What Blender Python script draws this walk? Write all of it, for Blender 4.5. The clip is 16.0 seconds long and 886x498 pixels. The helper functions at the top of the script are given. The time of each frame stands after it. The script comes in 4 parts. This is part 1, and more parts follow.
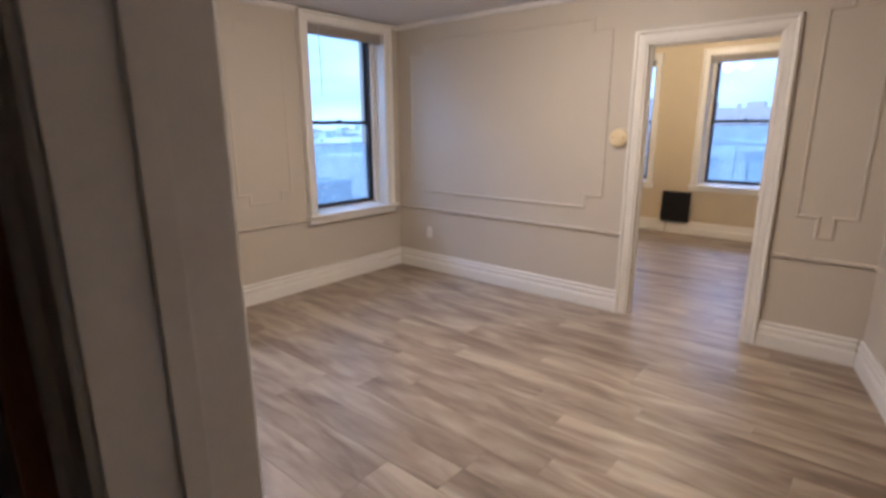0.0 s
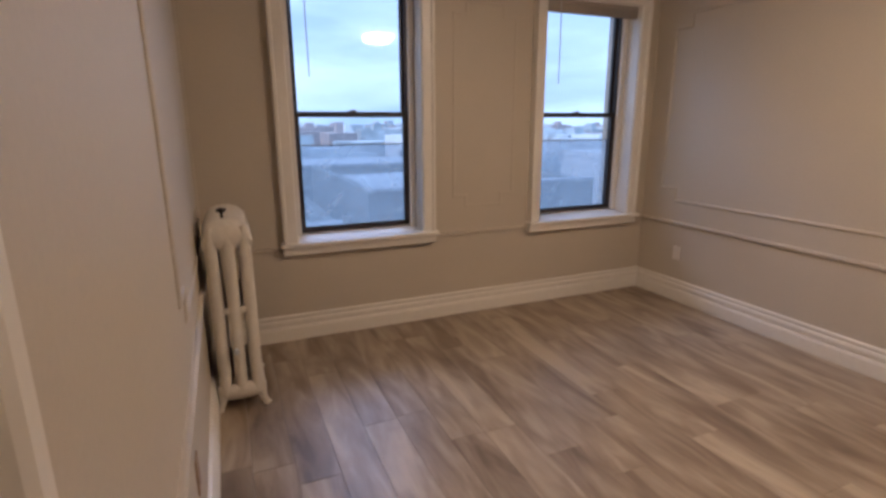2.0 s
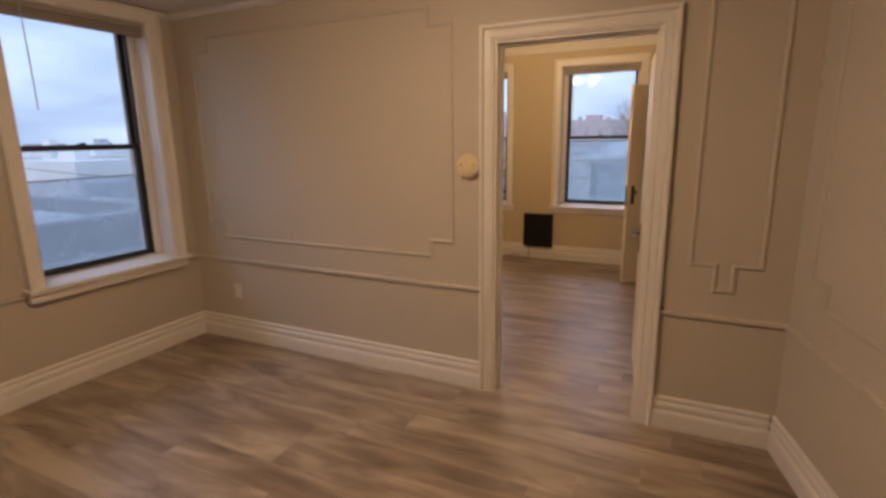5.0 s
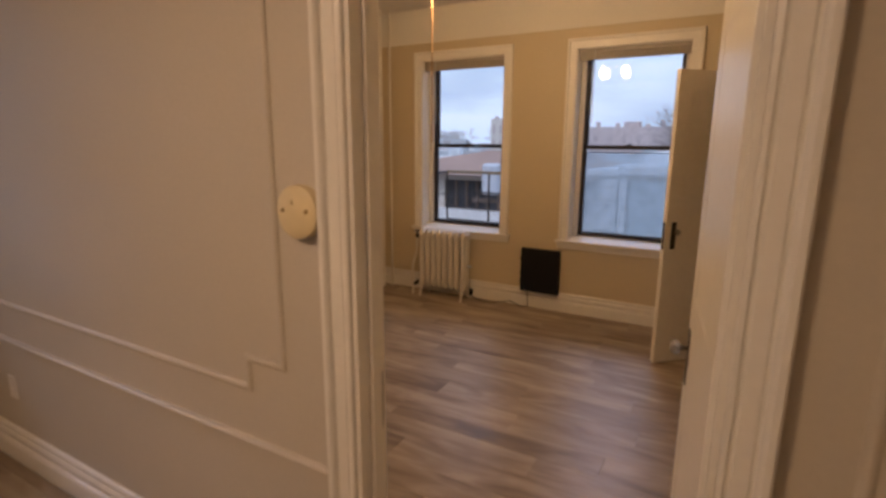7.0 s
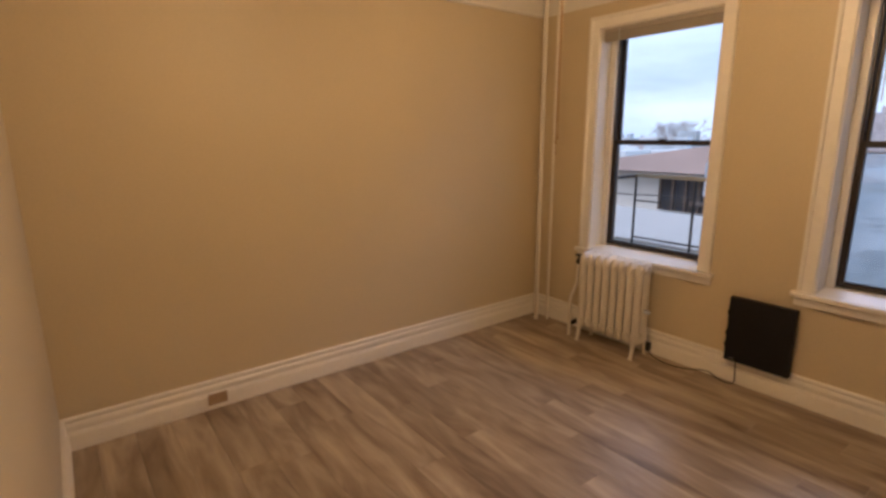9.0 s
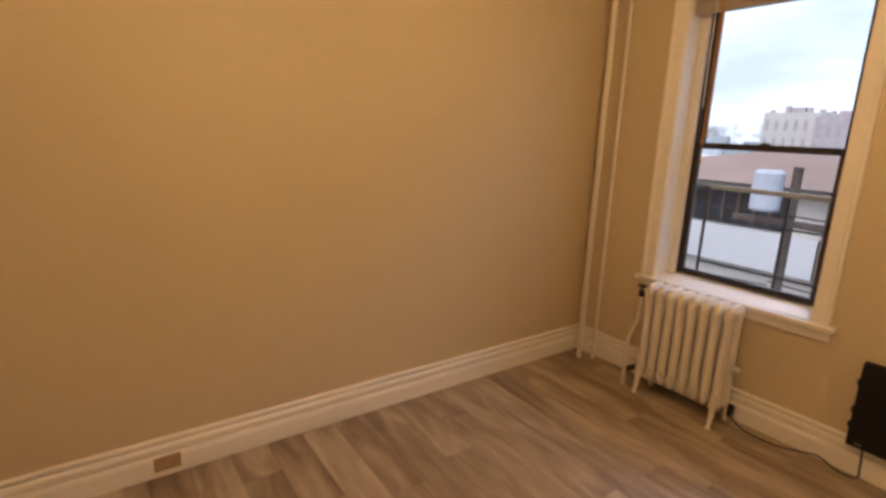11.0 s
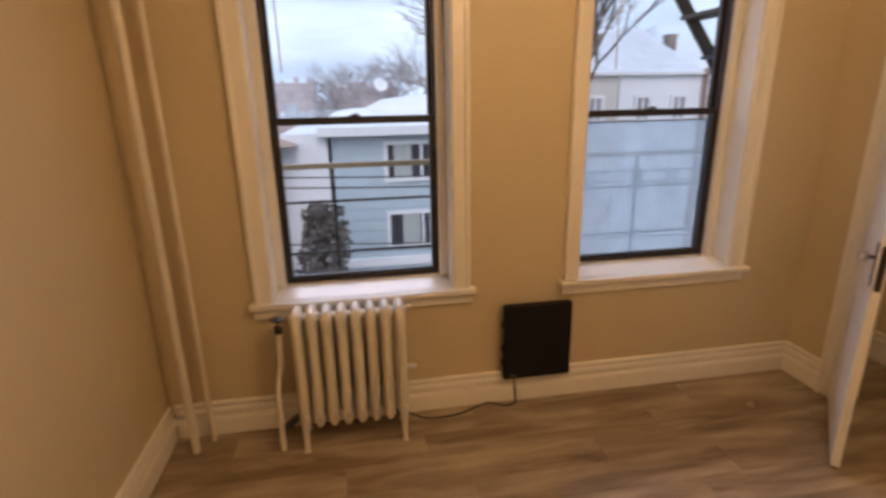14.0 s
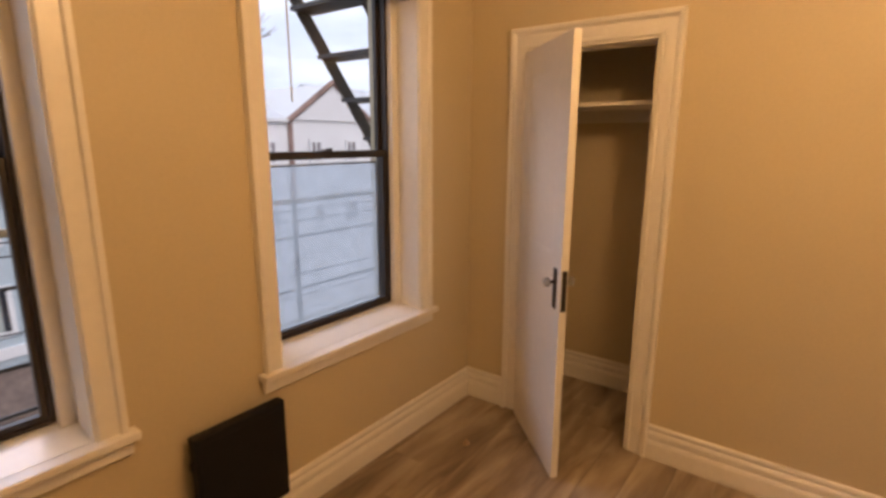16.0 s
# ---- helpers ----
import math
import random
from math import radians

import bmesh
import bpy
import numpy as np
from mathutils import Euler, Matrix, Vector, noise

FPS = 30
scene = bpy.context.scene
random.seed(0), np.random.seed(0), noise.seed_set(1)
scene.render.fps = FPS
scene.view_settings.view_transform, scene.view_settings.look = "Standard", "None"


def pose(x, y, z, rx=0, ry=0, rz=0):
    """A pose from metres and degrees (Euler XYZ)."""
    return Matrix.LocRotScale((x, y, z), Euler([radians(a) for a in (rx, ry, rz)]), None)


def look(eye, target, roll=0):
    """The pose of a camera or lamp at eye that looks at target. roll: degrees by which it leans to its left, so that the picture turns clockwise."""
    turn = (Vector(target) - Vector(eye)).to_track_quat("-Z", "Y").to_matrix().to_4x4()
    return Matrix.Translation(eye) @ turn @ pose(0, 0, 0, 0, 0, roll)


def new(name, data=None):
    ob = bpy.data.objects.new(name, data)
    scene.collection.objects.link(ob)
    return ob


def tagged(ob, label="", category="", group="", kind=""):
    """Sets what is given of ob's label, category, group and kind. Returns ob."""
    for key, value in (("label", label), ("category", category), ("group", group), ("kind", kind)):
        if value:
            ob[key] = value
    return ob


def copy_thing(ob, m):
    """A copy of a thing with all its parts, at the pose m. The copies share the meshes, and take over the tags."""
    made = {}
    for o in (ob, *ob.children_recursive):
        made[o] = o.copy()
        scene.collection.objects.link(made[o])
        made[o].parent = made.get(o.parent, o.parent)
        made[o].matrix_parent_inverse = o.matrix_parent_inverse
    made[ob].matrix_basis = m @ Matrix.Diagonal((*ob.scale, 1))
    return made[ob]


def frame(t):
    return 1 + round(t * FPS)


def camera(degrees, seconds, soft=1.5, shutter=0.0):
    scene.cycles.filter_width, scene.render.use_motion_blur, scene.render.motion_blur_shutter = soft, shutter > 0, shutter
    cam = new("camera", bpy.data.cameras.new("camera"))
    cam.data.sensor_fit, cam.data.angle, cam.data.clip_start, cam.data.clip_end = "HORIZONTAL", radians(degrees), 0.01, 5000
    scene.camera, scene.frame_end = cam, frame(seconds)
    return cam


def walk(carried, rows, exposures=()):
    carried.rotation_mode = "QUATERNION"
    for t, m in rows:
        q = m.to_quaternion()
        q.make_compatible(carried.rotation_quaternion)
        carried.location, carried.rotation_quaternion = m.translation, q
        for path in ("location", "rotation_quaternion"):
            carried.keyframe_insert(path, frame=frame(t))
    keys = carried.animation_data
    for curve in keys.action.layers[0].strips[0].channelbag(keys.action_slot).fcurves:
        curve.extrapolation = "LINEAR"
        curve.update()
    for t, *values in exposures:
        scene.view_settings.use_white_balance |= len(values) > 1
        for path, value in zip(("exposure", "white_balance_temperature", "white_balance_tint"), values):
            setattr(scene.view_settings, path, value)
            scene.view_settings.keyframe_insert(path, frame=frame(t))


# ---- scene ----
cam = camera(81.8, 16.0, 3.0, 0.4)

PATH = [
    (0, (0.466, -0.011, 1.502), (-0.79, 1.473, 1.034), -0.2),
    (0.5, (0.296, 0.234, 1.459), (-1.049, 1.566, 0.813), -1.1),
    (1, (0.186, 0.403, 1.363), (-1.493, 1.349, 0.829), 0.1),
    (1.5, (0.052, 0.478, 1.444), (-1.753, 1.203, 0.981), -0.2),
    (2, (-0.012, 0.522, 1.479), (-1.799, 1.281, 0.999), -0.2),
    (2.5, (-0.024, 0.509, 1.602), (-1.766, 1.454, 1.339), 2.0),
    (3, (0.089, 0.54, 1.626), (-1.497, 1.745, 1.439), 2.7),
    (3.5, (0.188, 0.643, 1.622), (-1.197, 2.072, 1.422), 0.9),
    (4, (0.221, 0.699, 1.617), (-0.943, 2.307, 1.374), 0.0),
    (4.5, (0.179, 0.83, 1.568), (-0.751, 2.547, 1.138), -2.1),
    (5, (0.065, 1.159, 1.568), (-0.782, 2.92, 1.143), -0.8),
    (7.5, (-0.233, 3.427, 1.59), (-1.282, 5.083, 1.196), 1.1),
    (8, (-0.358, 3.802, 1.582), (-1.626, 5.301, 1.201), -0.5),
    (8.5, (-0.39, 4.043, 1.612), (-1.905, 5.279, 1.193), -2.3),
    (11, (-1.169, 4.651, 1.591), (-2.76, 5.773, 1.134), 2.1),
    (11.5, (-1.381, 4.747, 1.555), (-2.939, 5.94, 1.168), 2.2),
    (12, (-1.658, 4.793, 1.592), (-2.935, 6.27, 1.158), 0.1),
    (12.5, (-1.957, 4.812, 1.636), (-2.868, 6.532, 1.18), -0.4),
    (13, (-2.168, 4.943, 1.648), (-2.733, 6.807, 1.192), -0.3),
    (13.5, (-2.374, 5.059, 1.657), (-2.51, 6.999, 1.189), -1.2),
    (14, (-2.564, 5.191, 1.65), (-2.249, 7.082, 1.08), -1.1),
    (14.5, (-2.633, 5.358, 1.636), (-1.889, 7.158, 1.18), -0.2),
    (15, (-2.658, 5.534, 1.629), (-1.543, 7.123, 1.15), 1.4),
    (15.5, (-2.666, 5.726, 1.634), (-1.275, 7.074, 1.138), -0.8),
    (16, (-2.606, 5.923, 1.622), (-1.039, 7.093, 1.203), 0.2),
]
EXPOSURES = [(0, 0.6, 4720, 22), (1.0, 0.42, 5050, 25), (2.0, 0.03, 5500, 28), (2.6, 0.0, 5650, 29), (3.5, -0.32, 5750, 29), (5.0, -0.22, 6400, 31), (7.5, -0.36, 6500, 33), (8.5, -0.12, 6300, 31), (11, 0.16, 7050, 32), (12.0, 0.07, 7000, 33), (13.5, 0.01, 6850, 32), (14.5, 0.09, 7050, 34), (16, 0.15, 7850, 37)]
walk(cam, [(t, look(eye, target, roll)) for t, eye, target, roll in PATH], EXPOSURES)

# ---- world and light ----
world = bpy.data.worlds.new("world")
scene.world = world
world.use_nodes = True
wn, wl = world.node_tree.nodes, world.node_tree.links
wn.clear()
SUN_UP, SUN_TURN = radians(14), radians(200)
sky = wn.new("ShaderNodeTexSky")
sky.sky_type, sky.sun_disc, sky.sun_elevation, sky.sun_rotation = "NISHITA", False, SUN_UP, SUN_TURN
sky.dust_density, sky.air_density = 2.0, 1.2
geo = wn.new("ShaderNodeTexCoord")
flat = wn.new("ShaderNodeMapping")
flat.inputs["Scale"].default_value = (1.6, 1.6, 7.0)
cloud = wn.new("ShaderNodeTexNoise")
cloud.inputs["Scale"].default_value, cloud.inputs["Detail"].default_value = 1.7, 6.0
ramp = wn.new("ShaderNodeValToRGB")
ramp.color_ramp.elements[0].position, ramp.color_ramp.elements[0].color = 0.35, (5.0, 7.7, 10.5, 1)
ramp.color_ramp.elements[1].position, ramp.color_ramp.elements[1].color = 0.66, (8.7, 12.0, 14.4, 1)
mixw = wn.new("ShaderNodeMix")
mixw.data_type = "RGBA"
mixw.inputs[0].default_value = 0.85
back = wn.new("ShaderNodeBackground")
back.inputs["Strength"].default_value = 0.12
outw = wn.new("ShaderNodeOutputWorld")
wl.new(geo.outputs["Generated"], flat.inputs["Vector"])
wl.new(flat.outputs["Vector"], cloud.inputs["Vector"])
wl.new(cloud.outputs["Fac"], ramp.inputs["Fac"])
wl.new(sky.outputs["Color"], mixw.inputs[6])
wl.new(ramp.outputs["Color"], mixw.inputs[7])
wl.new(mixw.outputs[2], back.inputs["Color"])
wl.new(back.outputs["Background"], outw.inputs["Surface"])

sun_data = bpy.data.lights.new("sun", "SUN")
sun_data.energy, sun_data.angle, sun_data.color = 0.9, radians(30), (1.0, 0.95, 0.88)
sun = new("sun", sun_data)
sun.matrix_world = look((0, -30, 30), (0, 0, 0))

# unseen lamps added high above the street outside each window wall, boosting sky light
for nm, eye, aim in (("sky_light_west", (-9.9, 2.34, 6.4), (-3.6, 2.34, 1.4)), ("sky_light_north", (-1.76, 14.0, 6.5), (-1.76, 7.7, 1.4))):
    area = bpy.data.lights.new(nm, "AREA")
    area.shape, area.size, area.size_y, area.energy, area.color = "RECTANGLE", 7.0, 2.4, 430.0, (0.60, 0.76, 1.0)
    new(nm, area).matrix_world = look(eye, aim)

LAMP_A, LAMP_B = 86.0, 165.0          # radiance of the two ceiling lamps
WARM_A, WARM_B = (1.0, 0.74, 0.41), (1.0, 0.71, 0.325)


# ---- materials ----
def material(name, base, rough=0.5, metal=0.0, grain=40.0, vary=0.06, bump=0.05, big=1.3, spec=0.5, stretch=(1, 1, 1), per_object=0.0):
    m = bpy.data.materials.new(name)
    m.use_nodes = True
    n, l = m.node_tree.nodes, m.node_tree.links
    b = n["Principled BSDF"]
    b.inputs["Roughness"].default_value, b.inputs["Metallic"].default_value = rough, metal
    b.inputs["Specular IOR Level"].default_value = spec
    tc, mp = n.new("ShaderNodeTexCoord"), n.new("ShaderNodeMapping")
    mp.inputs["Scale"].default_value = stretch
    l.new(tc.outputs["Object"], mp.inputs["Vector"])
    fine, wide = n.new("ShaderNodeTexNoise"), n.new("ShaderNodeTexNoise")
    fine.inputs["Scale"].default_value, fine.inputs["Detail"].default_value = grain, 4.0
    wide.inputs["Scale"].default_value, wide.inputs["Detail"].default_value = big, 3.0
    l.new(mp.outputs["Vector"], fine.inputs["Vector"])
    l.new(mp.outputs["Vector"], wide.inputs["Vector"])
    add = n.new("ShaderNodeMath")
    add.operation = "ADD"
    l.new(fine.outputs["Fac"], add.inputs[0])
    l.new(wide.outputs["Fac"], add.inputs[1])
    last = add
    if per_object:
        info, mul, add2 = n.new("ShaderNodeObjectInfo"), n.new("ShaderNodeMath"), n.new("ShaderNodeMath")
        mul.operation, add2.operation = "MULTIPLY_ADD", "ADD"
        mul.inputs[1].default_value, mul.inputs[2].default_value = per_object, -per_object / 2
        l.new(info.outputs["Random"], mul.inputs[0])
        l.new(add.outputs[0], add2.inputs[0])
        l.new(mul.outputs[0], add2.inputs[1])
        last = add2
    r = n.new("ShaderNodeMapRange")
    r.inputs["From Min"].default_value, r.inputs["From Max"].default_value = 0.5, 1.5
    r.inputs["To Min"].default_value, r.inputs["To Max"].default_value = 1 - vary * 2, 1 + vary * 2
    l.new(last.outputs[0], r.inputs["Value"])
    hsv = n.new("ShaderNodeHueSaturation")
    hsv.inputs["Color"].default_value = (*base, 1)
    l.new(r.outputs["Result"], hsv.inputs["Value"])
    l.new(hsv.outputs["Color"], b.inputs["Base Color"])
    if bump:
        bp = n.new("ShaderNodeBump")
        bp.inputs["Strength"].default_value, bp.inputs["Distance"].default_value = bump, 0.004
        l.new(fine.outputs["Fac"], bp.inputs["Height"])
        l.new(bp.outputs["Normal"], b.inputs["Normal"])
    return m


def glowing(name, color, strength):
    m = bpy.data.materials.new(name)
    m.use_nodes = True
    b = m.node_tree.nodes["Principled BSDF"]
    b.inputs["Base Color"].default_value = (0.8, 0.78, 0.72, 1)
    b.inputs["Emission Color"].default_value = (*color, 1)
    b.inputs["Emission Strength"].default_value = strength
    return m


def glass_pane():
    m = bpy.data.materials.new("window_glass")
    m.use_nodes = True
    n, l = m.node_tree.nodes, m.node_tree.links
    n.clear()
    out, mix = n.new("ShaderNodeOutputMaterial"), n.new("ShaderNodeMixShader")
    see, gloss, face = n.new("ShaderNodeBsdfTransparent"), n.new("ShaderNodeBsdfGlossy"), n.new("ShaderNodeLayerWeight")
    face.inputs["Blend"].default_value = 0.5
    power, fres = n.new("ShaderNodeMath"), n.new("ShaderNodeMath")
    power.operation, fres.operation = "POWER", "MULTIPLY_ADD"
    power.inputs[1].default_value = 5.0
    fres.inputs[1].default_value, fres.inputs[2].default_value = 0.6, 0.026
    l.new(face.outputs["Facing"], power.inputs[0])
    l.new(power.outputs[0], fres.inputs[0])
    see.inputs["Color"].default_value = (0.95, 0.97, 0.97, 1)
    gloss.inputs["Roughness"].default_value = 0.0
    l.new(fres.outputs[0], mix.inputs[0])
    l.new(see.outputs[0], mix.inputs[1])
    l.new(gloss.outputs[0], mix.inputs[2])
    l.new(mix.outputs[0], out.inputs["Surface"])
    return m


def mesh_screen(name, clear, veil, low, high):
    """Fine mesh or hazy film: partly clear, partly lit through from outside."""
    m = bpy.data.materials.new(name)
    m.use_nodes = True
    n, l = m.node_tree.nodes, m.node_tree.links
    n.clear()
    out, mix = n.new("ShaderNodeOutputMaterial"), n.new("ShaderNodeMixShader")
    see, wire, ns = n.new("ShaderNodeBsdfTransparent"), n.new("ShaderNodeBsdfTranslucent"), n.new("ShaderNodeTexNoise")
    tc, r = n.new("ShaderNodeTexCoord"), n.new("ShaderNodeMapRange")
    ns.inputs["Scale"].default_value, ns.inputs["Detail"].default_value = 9.0, 6.0
    r.inputs["From Min"].default_value, r.inputs["From Max"].default_value = 0.3, 0.7
    r.inputs["To Min"].default_value, r.inputs["To Max"].default_value = low, high
    see.inputs["Color"].default_value = (*clear, 1)
    wire.inputs["Color"].default_value = (*veil, 1)
    l.new(tc.outputs["Object"], ns.inputs["Vector"])
    l.new(ns.outputs["Fac"], r.inputs["Value"])
    l.new(r.outputs["Result"], mix.inputs[0])
    l.new(see.outputs[0], mix.inputs[1])
    l.new(wire.outputs[0], mix.inputs[2])
    l.new(mix.outputs[0], out.inputs["Surface"])
    return m


def plank_material():
    m = bpy.data.materials.new("grey_oak_plank")
    m.use_nodes = True
    n, l = m.node_tree.nodes, m.node_tree.links
    b = n["Principled BSDF"]
    tc, mp, info = n.new("ShaderNodeTexCoord"), n.new("ShaderNodeMapping"), n.new("ShaderNodeObjectInfo")
    shift = n.new("ShaderNodeVectorMath")
    shift.operation = "MULTIPLY_ADD"
    shift.inputs[1].default_value = (37.0, 61.0, 11.0)
    mp.inputs["Scale"].default_value = (1.0, 4.6, 1.0)
    l.new(info.outputs["Random"], shift.inputs[0])
    l.new(tc.outputs["Object"], shift.inputs[2])
    l.new(shift.outputs[0], mp.inputs["Vector"])
    wide, fine, knots = (n.new("ShaderNodeTexNoise") for _ in range(3))
    wide.inputs["Scale"].default_value, wide.inputs["Detail"].default_value, wide.inputs["Distortion"].default_value = 1.7, 3.0, 0.9
    fine.inputs["Scale"].default_value, fine.inputs["Detail"].default_value = 9.0, 5.0
    knots.inputs["Scale"].default_value = 0.75
    for t in (wide, fine, knots):
        l.new(mp.outputs["Vector"], t.inputs["Vector"])
    a1, a2, a3 = (n.new("ShaderNodeMath") for _ in range(3))
    for a, k in ((a1, 0.16), (a2, 0.50), (a3, 0.09)):
        a.operation = "MULTIPLY_ADD"
        a.inputs[1].default_value = k
    l.new(fine.outputs["Fac"], a1.inputs[0])
    l.new(wide.outputs["Fac"], a1.inputs[2])
    l.new(knots.outputs["Fac"], a2.inputs[0])
    l.new(a1.outputs[0], a2.inputs[2])
    l.new(info.outputs["Random"], a3.inputs[0])
    l.new(a2.outputs[0], a3.inputs[2])
    ramp = n.new("ShaderNodeValToRGB")
    e = ramp.color_ramp.elements
    e[0].position, e[0].color = 0.10, (0.152, 0.107, 0.070, 1)
    e[1].position, e[1].color = 0.86, (0.462, 0.378, 0.274, 1)
    e.new(0.5).color = (0.306, 0.237, 0.166, 1)
    r = n.new("ShaderNodeMapRange")
    r.inputs["From Min"].default_value, r.inputs["From Max"].default_value = 0.55, 1.19
    l.new(a3.outputs[0], r.inputs["Value"])
    l.new(r.outputs["Result"], ramp.inputs["Fac"])
    l.new(ramp.outputs["Color"], b.inputs["Base Color"])
    rr = n.new("ShaderNodeMapRange")
    rr.inputs["To Min"].default_value, rr.inputs["To Max"].default_value = 0.27, 0.48
    l.new(fine.outputs["Fac"], rr.inputs["Value"])
    l.new(rr.outputs["Result"], b.inputs["Roughness"])
    bp = n.new("ShaderNodeBump")
    bp.inputs["Strength"].default_value, bp.inputs["Distance"].default_value = 0.12, 0.002
    l.new(fine.outputs["Fac"], bp.inputs["Height"])
    l.new(bp.outputs["Normal"], b.inputs["Normal"])
    return m


PAINT_A = material("greige_wall_paint", (0.545, 0.487, 0.398), 0.5, grain=70, vary=0.025, bump=0.10)
PAINT_B = material("beige_wall_paint", (0.574, 0.478, 0.316), 0.5, grain=70, vary=0.025, bump=0.10)
# the barely lit hall's dimness is put into this darker wall colour
HALL = material("hall_paint_with_shade", (0.22, 0.18, 0.145), 0.6, grain=70, vary=0.03, bump=0.10)
TRIM = material("gloss_white_trim", (0.78, 0.745, 0.68), 0.32, grain=30, vary=0.03, bump=0.10)
CEIL = material("ceiling_white", (0.76, 0.73, 0.69), 0.7, grain=60, vary=0.02, bump=0.12)
FRIEZE = material("frieze_white", (0.74, 0.71, 0.64), 0.6, grain=60, vary=0.02, bump=0.1)
BLACK = material("black_window_frame", (0.027, 0.021, 0.018), 0.38, grain=60, vary=0.15, bump=0.05)
BRASSY = material("aged_brass", (0.35, 0.25, 0.12), 0.35, 1.0, grain=50, vary=0.1)
CHAIN = material("tarnished_brown_chain", (0.30, 0.18, 0.08), 0.45, 0.4, grain=300, vary=0.3)
DARKMETAL = material("dark_bronze", (0.035, 0.03, 0.027), 0.38, 0.6, grain=50, vary=0.2)
CRYSTAL = material("crystal_knob", (0.72, 0.74, 0.74), 0.06, grain=20, vary=0.08, bump=0, spec=0.9)
CRYSTAL.node_tree.nodes["Principled BSDF"].inputs["Transmission Weight"].default_value = 0.8
IRONPAINT = material("cream_radiator_paint", (0.70, 0.655, 0.575), 0.38, grain=45, vary=0.05, bump=0.25)
BLIND = material("grey_beige_blind", (0.40, 0.36, 0.31), 0.5, grain=40, vary=0.08)
CREAM = material("cream_plastic", (0.70, 0.58, 0.34), 0.4, grain=30, vary=0.04)
OUTLETM = material("white_plate", (0.74, 0.70, 0.63), 0.35, grain=30, vary=0.03)
BROWNP = material("brown_plate", (0.36, 0.25, 0.15), 0.45, grain=30, vary=0.08)
HEATERM = material("black_heater_metal", (0.008, 0.008, 0.009), 0.6, grain=80, vary=0.15, bump=0.06, spec=0.25)
LOGO = material("silver_print", (0.22, 0.22, 0.22), 0.4)
WOODB = material("varnished_wood", (0.42, 0.20, 0.07), 0.35, grain=14, vary=0.15, stretch=(8, 8, 1))
RUBBER = material("black_cord", (0.015, 0.015, 0.015), 0.55)
GAPLINE = material("old_brown_caulk", (0.16, 0.10, 0.055), 0.6, grain=30, vary=0.3)
GAP = material("subfloor_dark", (0.03, 0.025, 0.02), 0.8)
IRON = material("fire_escape_iron", (0.045, 0.042, 0.042), 0.55, 0.4, grain=30, vary=0.25, bump=0.3)
RAILB = material("weathered_rail", (0.36, 0.28, 0.19), 0.6, 0.1, grain=25, vary=0.2)
PLANK = plank_material()
GLASS = glass_pane()
SCREEN = mesh_screen("insect_mesh", (0.82, 0.83, 0.86), (0.57, 0.63, 0.655), 0.25, 0.33)
HAZE = mesh_screen("hazy_mesh", (0.82, 0.87, 0.92), (0.58, 0.63, 0.63), 0.32, 0.44)
GLOW_A = glowing("lit_glass_dome", WARM_A, LAMP_A)
GLOW_B = glowing("lit_frosted_shade", WARM_B, LAMP_B)
# outside
# clay red paled: haze across the street is mixed into the roof colour
TERRA = material("hazed_terracotta_roof", (0.41, 0.265, 0.215), 0.8, grain=9, vary=0.16, big=0.6)
CREAMW = material("cream_stucco", (0.66, 0.63, 0.58), 0.8, grain=6, vary=0.06, big=0.5)
WHITEW = material("white_siding", (0.80, 0.82, 0.83), 0.7, grain=4, vary=0.05, big=0.4)
BLUEW = material("blue_grey_siding", (0.46, 0.57, 0.62), 0.7, grain=4, vary=0.07, big=0.4)
BRICKW = material("tan_brick", (0.34, 0.265, 0.225), 0.85, grain=5, vary=0.22, big=1.5, stretch=(1, 1, 3), per_object=0.9)
REDBR = material("red_brick", (0.30, 0.19, 0.16), 0.85, grain=3, vary=0.2)
# city grey made paler and bluer: the far haze is in the colour
GREYB = material("hazed_grey_city_wall", (0.50, 0.55, 0.58), 0.85, grain=0.5, vary=0.25, big=0.1, per_object=0.8)
GREYR = material("grey_roof", (0.42, 0.45, 0.48), 0.8, grain=2, vary=0.1)
SNOWR = material("snow_dusted_roof", (0.60, 0.64, 0.68), 0.8, grain=2, vary=0.12, big=0.4)
SNOW = material("snow", (0.82, 0.85, 0.88), 0.8, grain=3, vary=0.04)
PANE = material("dark_house_glass", (0.045, 0.05, 0.06), 0.12, grain=2, vary=0.3)
STREET = material("street_asphalt", (0.06, 0.06, 0.065), 0.9, grain=6, vary=0.3, big=0.2)
BARK = material("winter_bark", (0.10, 0.085, 0.075), 0.9, grain=14, vary=0.3)
# twig colour lightened, with the haze over the distant trees put in
TWIGS = material("hazed_winter_twigs", (0.36, 0.33, 0.33), 0.9, grain=4, vary=0.3)
# distant brick and window glass, paled to carry haze in their colours
FARBR = material("hazed_pink_brick", (0.54, 0.475, 0.475), 0.85, grain=3, vary=0.15)
FARPANE = material("hazed_house_glass", (0.29, 0.27, 0.28), 0.3, grain=2, vary=0.2)
FARWIN = material("hazed_flat_window", (0.46, 0.40, 0.405), 0.4, grain=2, vary=0.15)
CURTAIN = material("pale_curtain", (0.40, 0.45, 0.43), 0.8, grain=3, vary=0.12, stretch=(6, 1, 1))
SHINGLE = material("brown_shingle", (0.17, 0.12, 0.10), 0.85, grain=7, vary=0.25)
SLATEW = material("slate_grey_wall", (0.18, 0.20, 0.205), 0.85, grain=1.5, vary=0.3, big=0.3)
LEAF = material("dark_evergreen", (0.145, 0.13, 0.115), 0.8, grain=8, vary=0.5)
